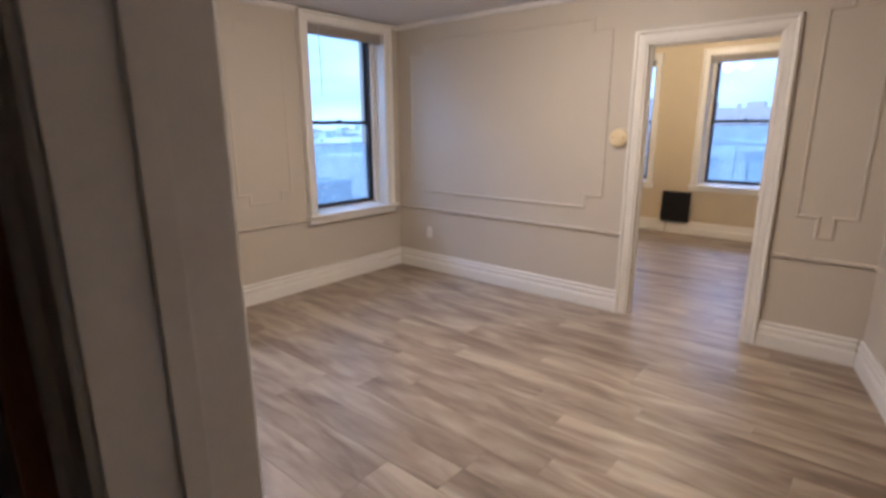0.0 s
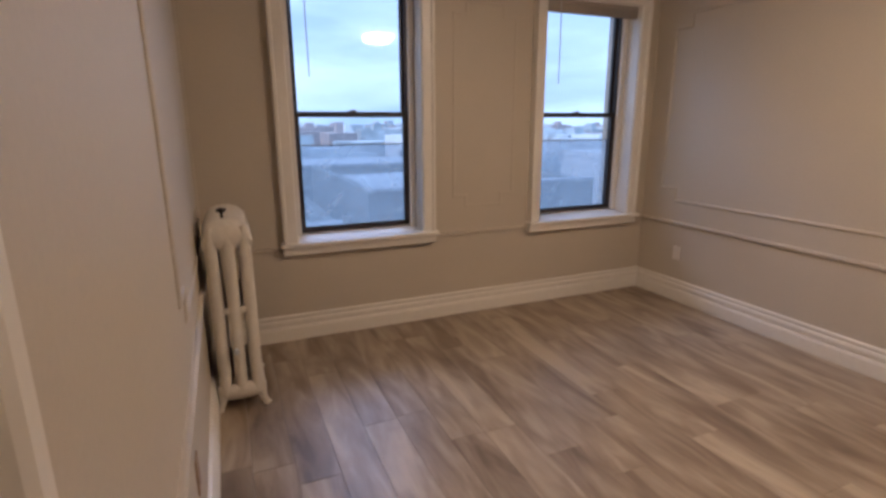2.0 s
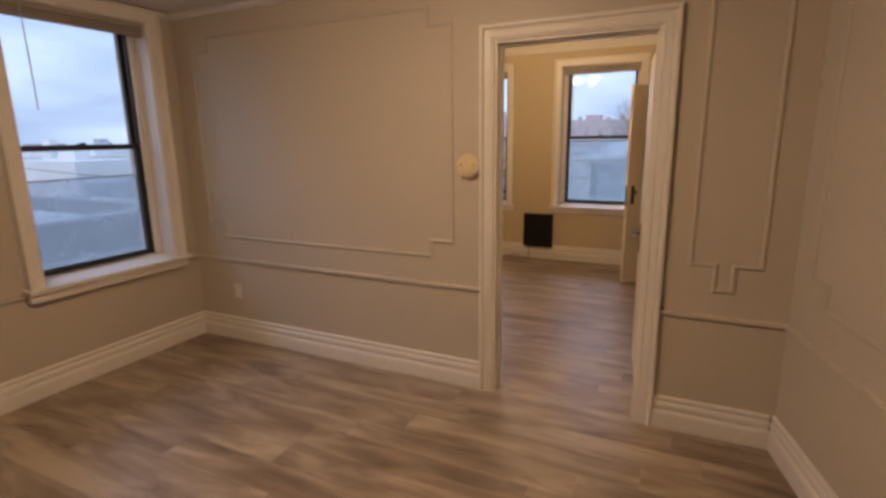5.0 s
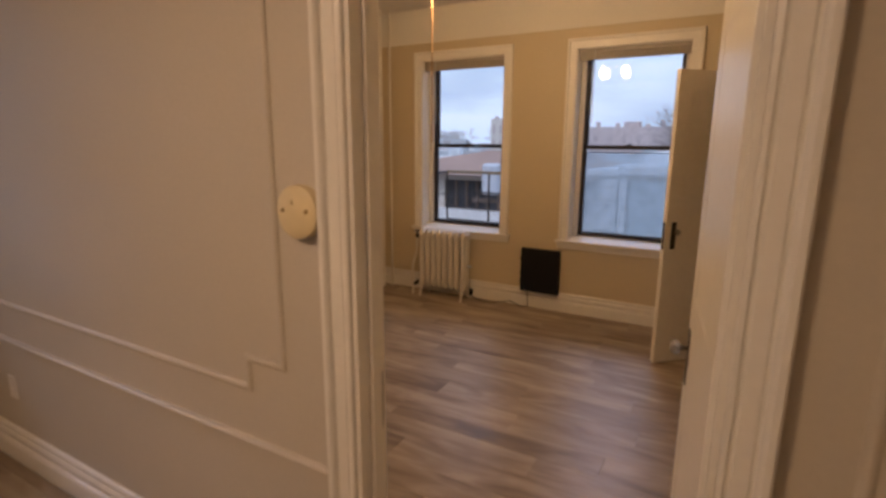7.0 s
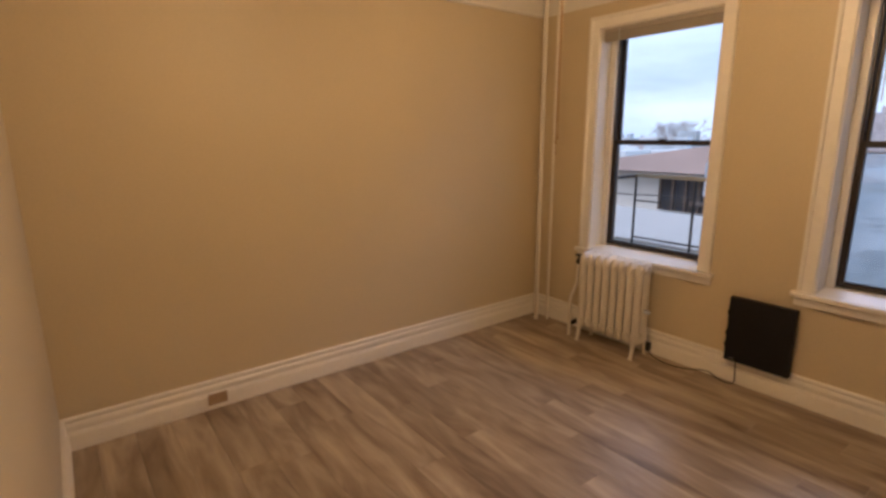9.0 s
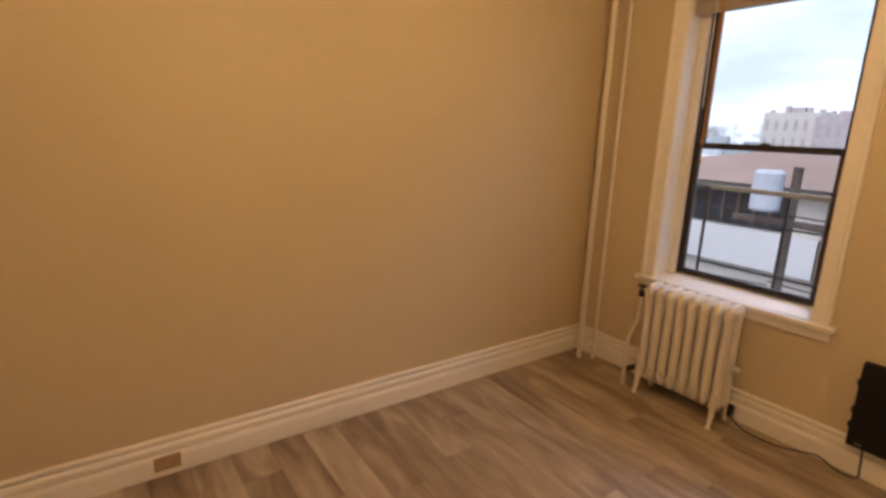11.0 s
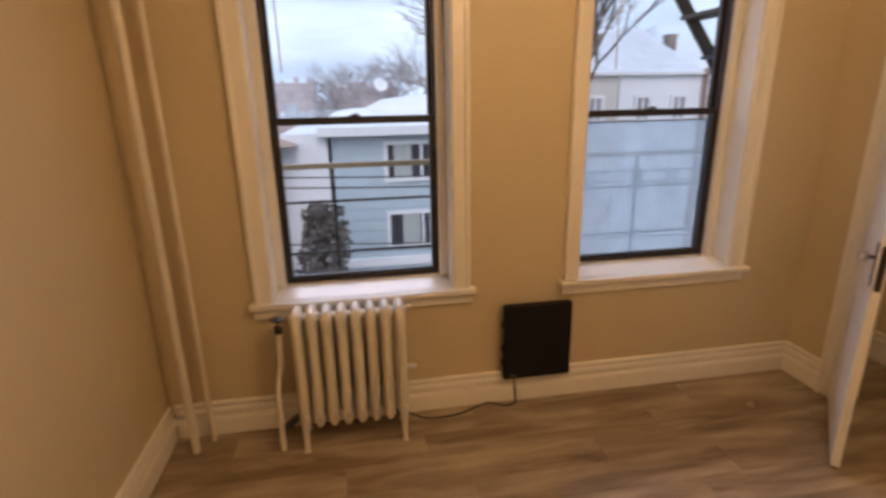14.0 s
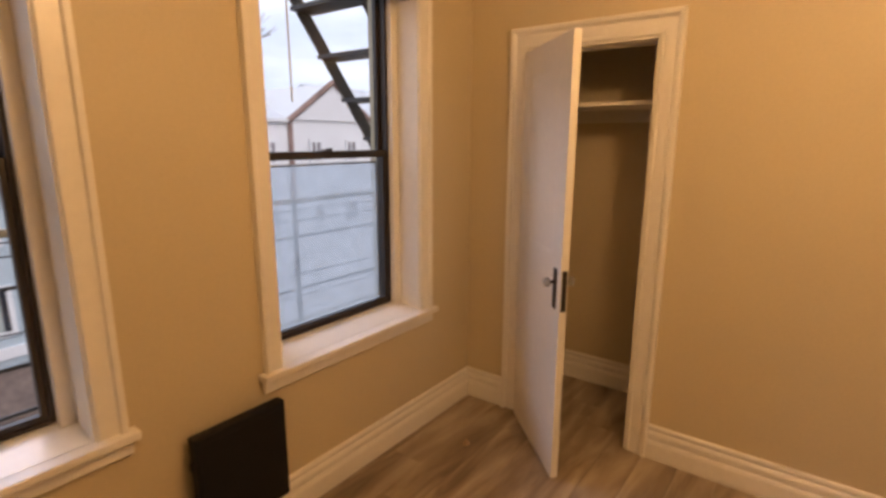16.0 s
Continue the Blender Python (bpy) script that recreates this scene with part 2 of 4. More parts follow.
POLEW = material("weathered_pole", (0.12, 0.09, 0.075), 0.85, grain=12, vary=0.3)
CANM = material("transformer_grey", (0.55, 0.60, 0.66), 0.5, grain=8, vary=0.08)


# ---- mesh helpers ----
def part(name, bm, mat, parent=None, label="", smooth=False):
    bmesh.ops.recalc_face_normals(bm, faces=bm.faces)
    me = bpy.data.meshes.new(name)
    bm.to_mesh(me)
    bm.free()
    me.materials.append(mat)
    if smooth:
        for p in me.polygons:
            p.use_smooth = True
        me.set_sharp_from_angle(angle=radians(40))
    ob = new(name, me)
    if parent:
        ob.parent = parent
    if label:
        ob["label"] = label
    return ob


def empty(name, label="", category="", group="", kind="", at=(0, 0, 0)):
    ob = new(name)
    ob.location = at
    return tagged(ob, label, category, group, kind)


def add_box(bm, x0, y0, z0, x1, y1, z1, bevel=0.0, m=None):
    vs = [bm.verts.new((x, y, z)) for x in (x0, x1) for y in (y0, y1) for z in (z0, z1)]
    fs = [bm.faces.new([vs[i] for i in f]) for f in ((0, 1, 3, 2), (4, 6, 7, 5), (0, 4, 5, 1), (2, 3, 7, 6), (0, 2, 6, 4), (1, 5, 7, 3))]
    if bevel:
        es = list({e for f in fs for e in f.edges})
        got = bmesh.ops.bevel(bm, geom=es, offset=bevel, segments=2, profile=0.6, affect="EDGES")
        vs = list({v for f in got["faces"] for v in f.verts} | {v for v in vs if v.is_valid})
    if m is not None:
        for v in vs:
            v.co = m @ v.co
    return vs


def boxes(*rows, bevel=0.0):
    bm = bmesh.new()
    for r in rows:
        add_box(bm, *r, bevel=bevel)
    return bm


def add_tube(bm, pts, r, seg=10):
    """A round bar along a polyline."""
    pts = [Vector(p) for p in pts]
    rs = r if isinstance(r, (list, tuple)) else [r] * len(pts)
    rings = []
    side = None
    for i, p in enumerate(pts):
        d = (pts[min(i + 1, len(pts) - 1)] - pts[max(i - 1, 0)]).normalized()
        if side is None:
            side = d.cross(Vector((0, 0, 1)) if abs(d.z) < 0.9 else Vector((1, 0, 0))).normalized()
        side = (side - d * side.dot(d)).normalized()
        up = d.cross(side)
        rings.append([bm.verts.new(p + (side * math.cos(2 * math.pi * k / seg) + up * math.sin(2 * math.pi * k / seg)) * rs[i]) for k in range(seg)])
    for a, b in zip(rings, rings[1:]):
        for k in range(seg):
            bm.faces.new((a[k], a[(k + 1) % seg], b[(k + 1) % seg], b[k]))
    bm.faces.new(rings[0][::-1])
    bm.faces.new(rings[-1])


def tube(pts, r, seg=10):
    bm = bmesh.new()
    add_tube(bm, pts, r, seg)
    return bm


def add_lathe(bm, prof, at=(0, 0, 0), seg=24, m=None):
    """A turned shape: rows of radius and height about z."""
    at = Vector(at)
    rings = [[bm.verts.new((r * math.cos(2 * math.pi * k / seg), r * math.sin(2 * math.pi * k / seg), h)) for k in range(seg)] for r, h in prof]
    for ring in rings:
        for v in ring:
            v.co = (m @ v.co if m is not None else v.co) + at
    for a, b in zip(rings, rings[1:]):
        for k in range(seg):
            bm.faces.new((a[k], a[(k + 1) % seg], b[(k + 1) % seg], b[k]))
    bm.faces.new(rings[0][::-1])
    bm.faces.new(rings[-1])


def lathe(prof, at=(0, 0, 0), seg=24, m=None):
    bm = bmesh.new()
    add_lathe(bm, prof, at, seg, m)
    return bm


def add_sweep(bm, pts, n, prof, closed=False):
    """A mitred moulding along pts in the plane with normal n; prof: rows of (to the side n x d, proud along n)."""
    pts, n = [Vector(p) for p in pts], Vector(n)
    k = len(pts)
    rings = []
    for i, p in enumerate(pts):
        dirs = []
        if closed or i > 0:
            dirs.append((p - pts[i - 1]).normalized())
        if closed or i < k - 1:
            dirs.append((pts[(i + 1) % k] - p).normalized())
        s = [n.cross(d) for d in dirs]
        m = s[0] if len(s) == 1 else (s[0] + s[1]) / (1 + s[0].dot(s[1]))
        rings.append([bm.verts.new(p + m * u + n * w) for u, w in prof])
    q = len(prof)
    for i in range(k if closed else k - 1):
        a, b = rings[i], rings[(i + 1) % k]
        for j in range(q):
            bm.faces.new((a[j], a[(j + 1) % q], b[(j + 1) % q], b[j]))
    if not closed:
        bm.faces.new(rings[0][::-1])
        bm.faces.new(rings[-1])


def sweep(pts, n, prof, closed=False):
    bm = bmesh.new()
    add_sweep(bm, pts, n, prof, closed)
    return bm


CASING = [(0, 0), (0, 0.014), (0.004, 0.020), (0.016, 0.022), (0.022, 0.0175), (0.028, 0.017), (0.035, 0.020), (0.072, 0.022), (0.079, 0.018), (0.086, 0.019), (0.093, 0.030), (0.101, 0.036), (0.119, 0.037), (0.125, 0.030), (0.125, 0)]
FLAT_CASING = [(0, 0), (0, 0.014), (0.005, 0.018), (0.064, 0.019), (0.067, 0.028), (0.071, 0.032), (0.087, 0.032), (0.090, 0.028), (0.090, 0)]
BASE = [(0, 0), (0, 0.026), (0.02, 0.028), (0.085, 0.026), (0.098, 0.02), (0.102, 0.013), (0.11, 0.013), (0.114, 0.02), (0.135, 0.021), (0.146, 0.017), (0.152, 0.012), (0.16, 0.014), (0.17, 0.018), (0.179, 0.015), (0.182, 0.008), (0.182, 0)]
RAIL = [(-0.014, 0), (-0.014, 0.008), (-0.006, 0.02), (0.008, 0.02), (0.014, 0.012), (0.014, 0)]
PANEL = [(-0.012, 0), (-0.012, 0.004), (-0.007, 0.009), (0.0, 0.011), (0.007, 0.009), (0.012, 0.004), (0.012, 0)]
CROWN = [(0, 0), (0, 0.012), (-0.012, 0.02), (-0.03, 0.024), (-0.042, 0.016), (-0.042, 0)]


def wall(name, axis, at, back, u0, u1, z0, z1, holes, mat, label):
    """A wall in the plane axis = at, reaching to axis = back, with openings (u0, u1, z0, z1) through it."""
    us = sorted({u0, u1, *(h[0] for h in holes), *(h[1] for h in holes)})
    zs = sorted({z0, z1, *(h[2] for h in holes), *(h[3] for h in holes)})
    solid = lambda i, j: 0 <= i < len(us) - 1 and 0 <= j < len(zs) - 1 and not any(
        h[0] <= (us[i] + us[i + 1]) / 2 <= h[1] and h[2] <= (zs[j] + zs[j + 1]) / 2 <= h[3] for h in holes)
    bm = bmesh.new()
    seen = {}

    def v(a, u, z):
        key = (a, u, z)
        if key not in seen:
            seen[key] = bm.verts.new((a, u, z) if axis == "x" else (u, a, z))
        return seen[key]
    for i in range(len(us) - 1):
        for j in range(len(zs) - 1):
            if not solid(i, j):
                continue
            a, b, c, d = us[i], us[i + 1], zs[j], zs[j + 1]
            for p in (at, back):
                bm.faces.new((v(p, a, c), v(p, b, c), v(p, b, d), v(p, a, d)))
            for di, dj, e in ((-1, 0, ((a, c), (a, d))), (1, 0, ((b, c), (b, d))), (0, -1, ((a, c), (b, c))), (0, 1, ((a, d), (b, d)))):
                if not solid(i + di, j + dj):
                    (p, q), (r, s) = e
                    bm.faces.new((v(at, p, q), v(at, r, s), v(back, r, s), v(back, p, q)))
    return tagged(part(name, bm, mat), label, "wall", kind="structure")


# ---- plan ----
W, D, S, E, CA = -3.515, 3.97, 0.355, 0.55, 2.49          # front room
SKEW = 13.0                                                # the side wall of the front room runs askew
E1 = E + math.tan(radians(SKEW)) * (D - S)
NE = (-math.cos(radians(SKEW)), -math.sin(radians(SKEW)), 0)
W2, D2, N, E2, CB = -3.57, 4.07, 7.645, -0.03, 2.88      # back room
WIN_A, WIN_B = (1.387, 3.291), (-2.555, -0.97)
HALF, SILL, HEAD = 0.452, 0.70, 2.385

wall("wall_1", "x", W, W - 0.34, S - 0.20, D, 0, CA, [(c - HALF, c + HALF, SILL - 0.03, HEAD) for c in WIN_A], PAINT_A, "greige painted plaster wall with two window openings")
wall("wall_2", "y", D, D2, W - 0.34, E + 0.15, 0, CB, [(-0.950, -0.105, 0, 2.08)], PAINT_A, "greige painted partition wall with a doorway")
wall("wall_3", "y", S, S - 0.20, W, E1 + 0.2, 0, CA, [(-0.27, 0.60, 0, 2.05)], PAINT_A, "greige painted wall with a cased doorway")
wall("wall_4", "x", E, E + 0.15, S - 0.1, D, 0, CA, [], PAINT_A, "greige painted plaster side wall running askew").matrix_world = pose(E, D, 0, 0, 0, SKEW) @ pose(-E, -D, 0)
wall("wall_5", "x", W2, W2 - 0.24, D2, N, 0, CB, [], PAINT_B, "bare beige painted plaster wall")
wall("wall_6", "y", N, N + 0.34, W2 - 0.24, 0.9, 0, CB, [(c - HALF, c + HALF, SILL - 0.03, HEAD) for c in WIN_B], PAINT_B, "beige painted wall with two window openings")
wall("wall_7", "x", E2, E2 + 0.12, D2, N, 0, CB, [(6.61, 7.27, 0, 2.09)], PAINT_B, "beige painted wall with a closet opening")
# closet and hall
wall("wall_8", "x", 0.62, 0.74, 6.30, N, 0, CB, [], PAINT_B, "beige painted closet back wall")
wall("wall_9", "y", 6.42, 6.30, E2 + 0.12, 0.62, 0, CB, [], PAINT_B, "beige painted closet side wall")
wall("wall_10", "y", -1.5, -1.62, -1.6, 0.95, 0, CA, [], HALL, "painted hall wall, its dimness put into a dark colour")
wall("wall_11", "x", -1.6, -1.72, -1.62, S - 0.20, 0, CA, [], HALL, "painted hall end wall, its dimness put into a dark colour")
wall("wall_12", "x", 0.95, 1.07, -1.62, S - 0.20, 0, CA, [], HALL, "painted hall end wall, its dimness put into a dark colour")

tagged(part("ceiling_1", boxes((W - 0.34, -1.72, CA, E1 + 0.25, D, CA + 0.1)), CEIL), "flat white painted ceiling of the front room", "ceiling", kind="structure")
tagged(part("ceiling_2", boxes((W2 - 0.24, D, CB, 0.9, N + 0.34, CB + 0.1)), CEIL), "flat white painted ceiling of the back room", "ceiling", kind="structure")
tagged(part("trim_1", boxes((W2, D2 + 0.004, 2.555, W2 + 0.006, N, CB), (W2 + 0.006, N - 0.006, 2.555, E2 - 0.006, N, CB), (E2 - 0.006, D2 + 0.004, 2.555, E2, N, CB), (W2, D2, 2.555, E2, D2 + 0.004, CB)), FRIEZE),
       "white painted frieze band above the beige wall", "frieze", kind="structure")
tagged(part("trim_2", sweep([(W2 + 0.006, D2 + 0.01, 2.555), (W2 + 0.006, N - 0.006, 2.555), ], (1, 0, 0), [(-0.012, 0), (-0.012, 0.01), (0.0, 0.016), (0.012, 0.008), (0.012, 0)]), FRIEZE), "thin white picture rail", "picture rail", kind="structure")


# ---- running trim ----
def run(name, prof, mat, rows, label, cat):
    root = empty(name, label, cat, kind="structure")
    for p0, p1, n in rows:
        part("length", sweep([p0, p1], n, prof), mat, root)
    return root


def base_rows():
    X, Y = (1, 0, 0), (0, 1, 0)
    nX, nY = (-1, 0, 0), (0, -1, 0)
    # n x d must point up
    return [
        ((W, S, 0), (W, D, 0), X), ((W + 0.026, D, 0), (-1.036, D, 0), nY), ((-0.019, D, 0), (E - 0.026, D, 0), nY),
        ((E, D, 0), (E1, S, 0), NE), ((-0.41, S, 0), (W + 0.026, S, 0), Y),
        ((W2, D2, 0), (W2, N, 0), X), ((W2 + 0.026, N, 0), (E2 - 0.026, N, 0), nY), ((E2, N, 0), (E2, 7.376, 0), nX), ((E2, 6.504, 0), (E2, D2, 0), nX),
        ((-1.08, D2, 0), (W2 + 0.026, D2, 0), Y), ((0.62, N - 0.001, 0), (0.62, 6.42, 0), nX)]


run("baseboard", BASE, TRIM, base_rows(), "tall stepped white gloss painted wooden baseboard", "baseboard")
ZR = 0.655
run("trim_3", RAIL, PAINT_A, [((W, S, ZR), (W, 0.84, ZR), (1, 0, 0)), ((W, 1.945, ZR), (W, 2.75, ZR), (1, 0, 0)), ((W, 3.85, ZR), (W, D, ZR), (1, 0, 0)),
     ((W, D, ZR), (-1.036, D, ZR), (0, -1, 0)), ((-0.019, D, ZR), (E, D, ZR), (0, -1, 0)), ((E, D, ZR), (E1, S, ZR), NE), ((-0.41, S, ZR), (W, S, ZR), (0, 1, 0))],
    "greige painted wooden chair rail on the wall", "chair rail")
run("trim_4", CROWN, CEIL, [((W, D, CA), (E, D, CA), (0, -1, 0)), ((E, D, CA), (E1, S, CA), NE), ((E1, S, CA), (W, S, CA), (0, 1, 0)), ((W, S, CA), (W, 0.845, CA), (1, 0, 0)),
     ((W, 1.945, CA), (W, 2.75, CA), (1, 0, 0)), ((W, 3.85, CA), (W, D, CA), (1, 0, 0))], "thin white cove moulding along the ceiling", "cornice")


def panel_frame(n, place, u0, u1, z0, z1, step_u, tall=0.1, relief=1.0):
    """A wall panel moulding whose corners are stepped; place(u, z) gives the point on the wall."""
    pts = [(u0, z0 + tall), (u0 + step_u, z0 + tall), (u0 + step_u, z0), (u1 - step_u, z0), (u1 - step_u, z0 + tall), (u1, z0 + tall),
           (u1, z1 - tall), (u1 - step_u, z1 - tall), (u1 - step_u, z1), (u0 + step_u, z1), (u0 + step_u, z1 - tall), (u0, z1 - tall)]
    return tagged(part("panel_moulding", sweep([place(u, z) for u, z in pts], n, [(a, b * relief) for a, b in PANEL], True), PAINT_A), "greige painted panel moulding with stepped corners on the wall", "wall moulding", "wall panel mouldings", "structure")


panel_frame((0, -1, 0), lambda u, z: (u, D, z), -3.32, -1.22, 0.84, 2.30, 0.15)
panel_frame((0, -1, 0), lambda u, z: (u, D, z), 0.105, 0.415, 0.80, 2.30, 0.115, 0.13)
panel_frame((1, 0, 0), lambda u, z: (W, u, z), 2.10, 2.60, 0.86, 2.30, 0.1, 0.08, 0.5)
panel_frame(NE, lambda u, z: (E + math.sin(radians(SKEW)) * u, D - math.cos(radians(SKEW)) * u, z), 0.17, 3.2, 0.84, 2.30, 0.15)
panel_frame((0, 1, 0), lambda u, z: (u, S, z), -3.25, -1.69, 0.84, 2.30, 0.15)


# ---- doorways ----
def doorway(name, n, place, u0, u1, top, depth, label, both=True, slim=1.0):
    """Jamb boards and mitred casings; place(u, w, z): w is the depth into the wall."""
    root = empty(name, label, "door frame", kind="structure")
    nv = Vector(n)
    path = [(u0, 0), (u0, top), (u1, top), (u1, 0)]
    front = [place(u, 0, z) for u, z in path]
    d = Vector(front[1]) - Vector(front[0])
    flip = nv.cross(d.normalized()).dot(Vector(front[0]) - Vector(front[3])) < 0
    part("casing", sweep(front[::-1] if flip else front, n, [(u * slim, w) for u, w in CASING]), TRIM, root)
    if both:
        rear = [place(u, depth, z) for u, z in path]
        part("casing", sweep(rear if flip else rear[::-1], tuple(-nv), CASING), TRIM, root)
    for a, b, c0, c1 in ((u0, u0 + 0.014, 0, top), (u1 - 0.014, u1, 0, top), (u0 + 0.014, u1 - 0.014, top - 0.014, top)):
        p, q = place(a, -0.008, c0), place(b, depth + 0.008, c1)
        part("jamb", boxes((min(p[0], q[0]), min(p[1], q[1]), p[2], max(p[0], q[0]), max(p[1], q[1]), q[2]), bevel=0.002), TRIM, root)
    for a, b, c0, c1 in ((u0 + 0.014, u0 + 0.026, 0, top - 0.014), (u1 - 0.026, u1 - 0.014, 0, top - 0.014), (u0 + 0.026, u1 - 0.026, top - 0.026, top - 0.014)):
        p, q = place(a, depth * 0.38, c0), place(b, depth * 0.38 + 0.04, c1)
        part("door_stop", boxes((min(p[0], q[0]), min(p[1], q[1]), p[2], max(p[0], q[0]), max(p[1], q[1]), q[2]), bevel=0.002), TRIM, root)
    return root


way = doorway("door_frame_1", (0, -1, 0), lambda u, w, z: (u, D + w, z), -0.950, -0.105, 2.08, 0.10, "white painted door casing between the two rooms", True, 0.68)
tagged(part("trim_5", boxes((-0.436, S, 0.186, -0.4105, S + 0.005, 2.19)), GAPLINE), "dark worn paint line beside the hall door casing", "trim", kind="structure")
part("strike_plate", boxes((-0.936, D2 - 0.036, 0.79, -0.932, D2 - 0.008, 0.96)), DARKMETAL, way, "dark strike plate")
doorway("door_frame_2", (0, 1, 0), lambda u, w, z: (u, S - w, z), -0.27, 0.60, 2.05, 0.20, "white painted casing of the hall doorway", True, 1.12)
doorway("door_frame_3", (-1, 0, 0), lambda u, w, z: (E2 + w, u, z), 6.61, 7.27, 2.09, 0.12, "white painted closet door casing", False, 0.84)


def door_leaf(name, width, height, label, m, lock):
    """A two-panel leaf; hinge at the origin, leaf along +x, thickness along y; glass knobs on both faces."""
    root = empty(name, label, "door", "panel doors")
    t = 0.0175
    st = 0.105
    zs = [(0.012, 0.22), (0.98, 1.10), (height - 0.12, height)]
    bm = bmesh.new()
    add_box(bm, 0, -t, 0.012, st, t, height, bevel=0.002)
    add_box(bm, width - st, -t, 0.012, width, t, height, bevel=0.002)
    part("stiles", bm, TRIM, root)
    for a, b in zs:
        part("cross_rail", boxes((st, -t, a, width - st, t, b), bevel=0.001), TRIM, root)
    for a, b in ((0.22, 0.98), (1.10, height - 0.12)):
        p = part("panel", boxes((st, -0.0155, a, width - st, 0.0155, b)), TRIM, root)
        for s in (-1, 1):
            loop = [(st, s * 0.0155, a), (width - st, s * 0.0155, a), (width - st, s * 0.0155, b), (st, s * 0.0155, b)]
            part("bead", sweep(loop if s < 0 else loop[::-1], (0, s, 0), [(0, 0), (0, 0.001), (0.008, 0.0018), (0.018, 0)], True), TRIM, p)
    for s in (-1, 1):
        pl = part("lock_plate", boxes((width - 0.085, s * t, lock - 0.125, width - 0.045, s * (t + 0.004), lock + 0.065), bevel=0.0015), DARKMETAL, root, "dark bronze lock plate")
        part("spindle", tube([(width - 0.065, s * t, lock), (width - 0.065, s * (t + 0.03), lock)], 0.008), DARKMETAL, pl)
        rot = pose(0, 0, 0, -90 * s, 0, 0)
        part("knob", lathe([(0.008, 0.018), (0.012, 0.024), (0.022, 0.032), (0.024, 0.042), (0.020, 0.052), (0.009, 0.058)], (width - 0.065, s * t, lock), 12, rot), CRYSTAL, pl, "faceted clear glass knob")
    part("latch_plate", boxes((width, -0.012, lock - 0.125, width + 0.002, 0.012, lock + 0.065)), DARKMETAL, root, "dark bronze latch plate")
    for z in (0.25, height - 0.25):
        part("hinge", tube([(0, -t - 0.004, z - 0.045), (0, -t - 0.004, z + 0.045)], 0.006, 8), TRIM, root)
    root.matrix_world = m
    return root


door_leaf("room_door", 0.735, 2.03, "white painted two-panel wooden door standing open with glass knobs", pose(-0.10, 4.118, 0, 0, 0, 97.5), 0.92)
door_leaf("closet_door", 0.63, 2.065, "white painted two-panel closet door half open with glass knobs", pose(-0.075, 7.255, 0, 0, 0, 225.5), 0.985)


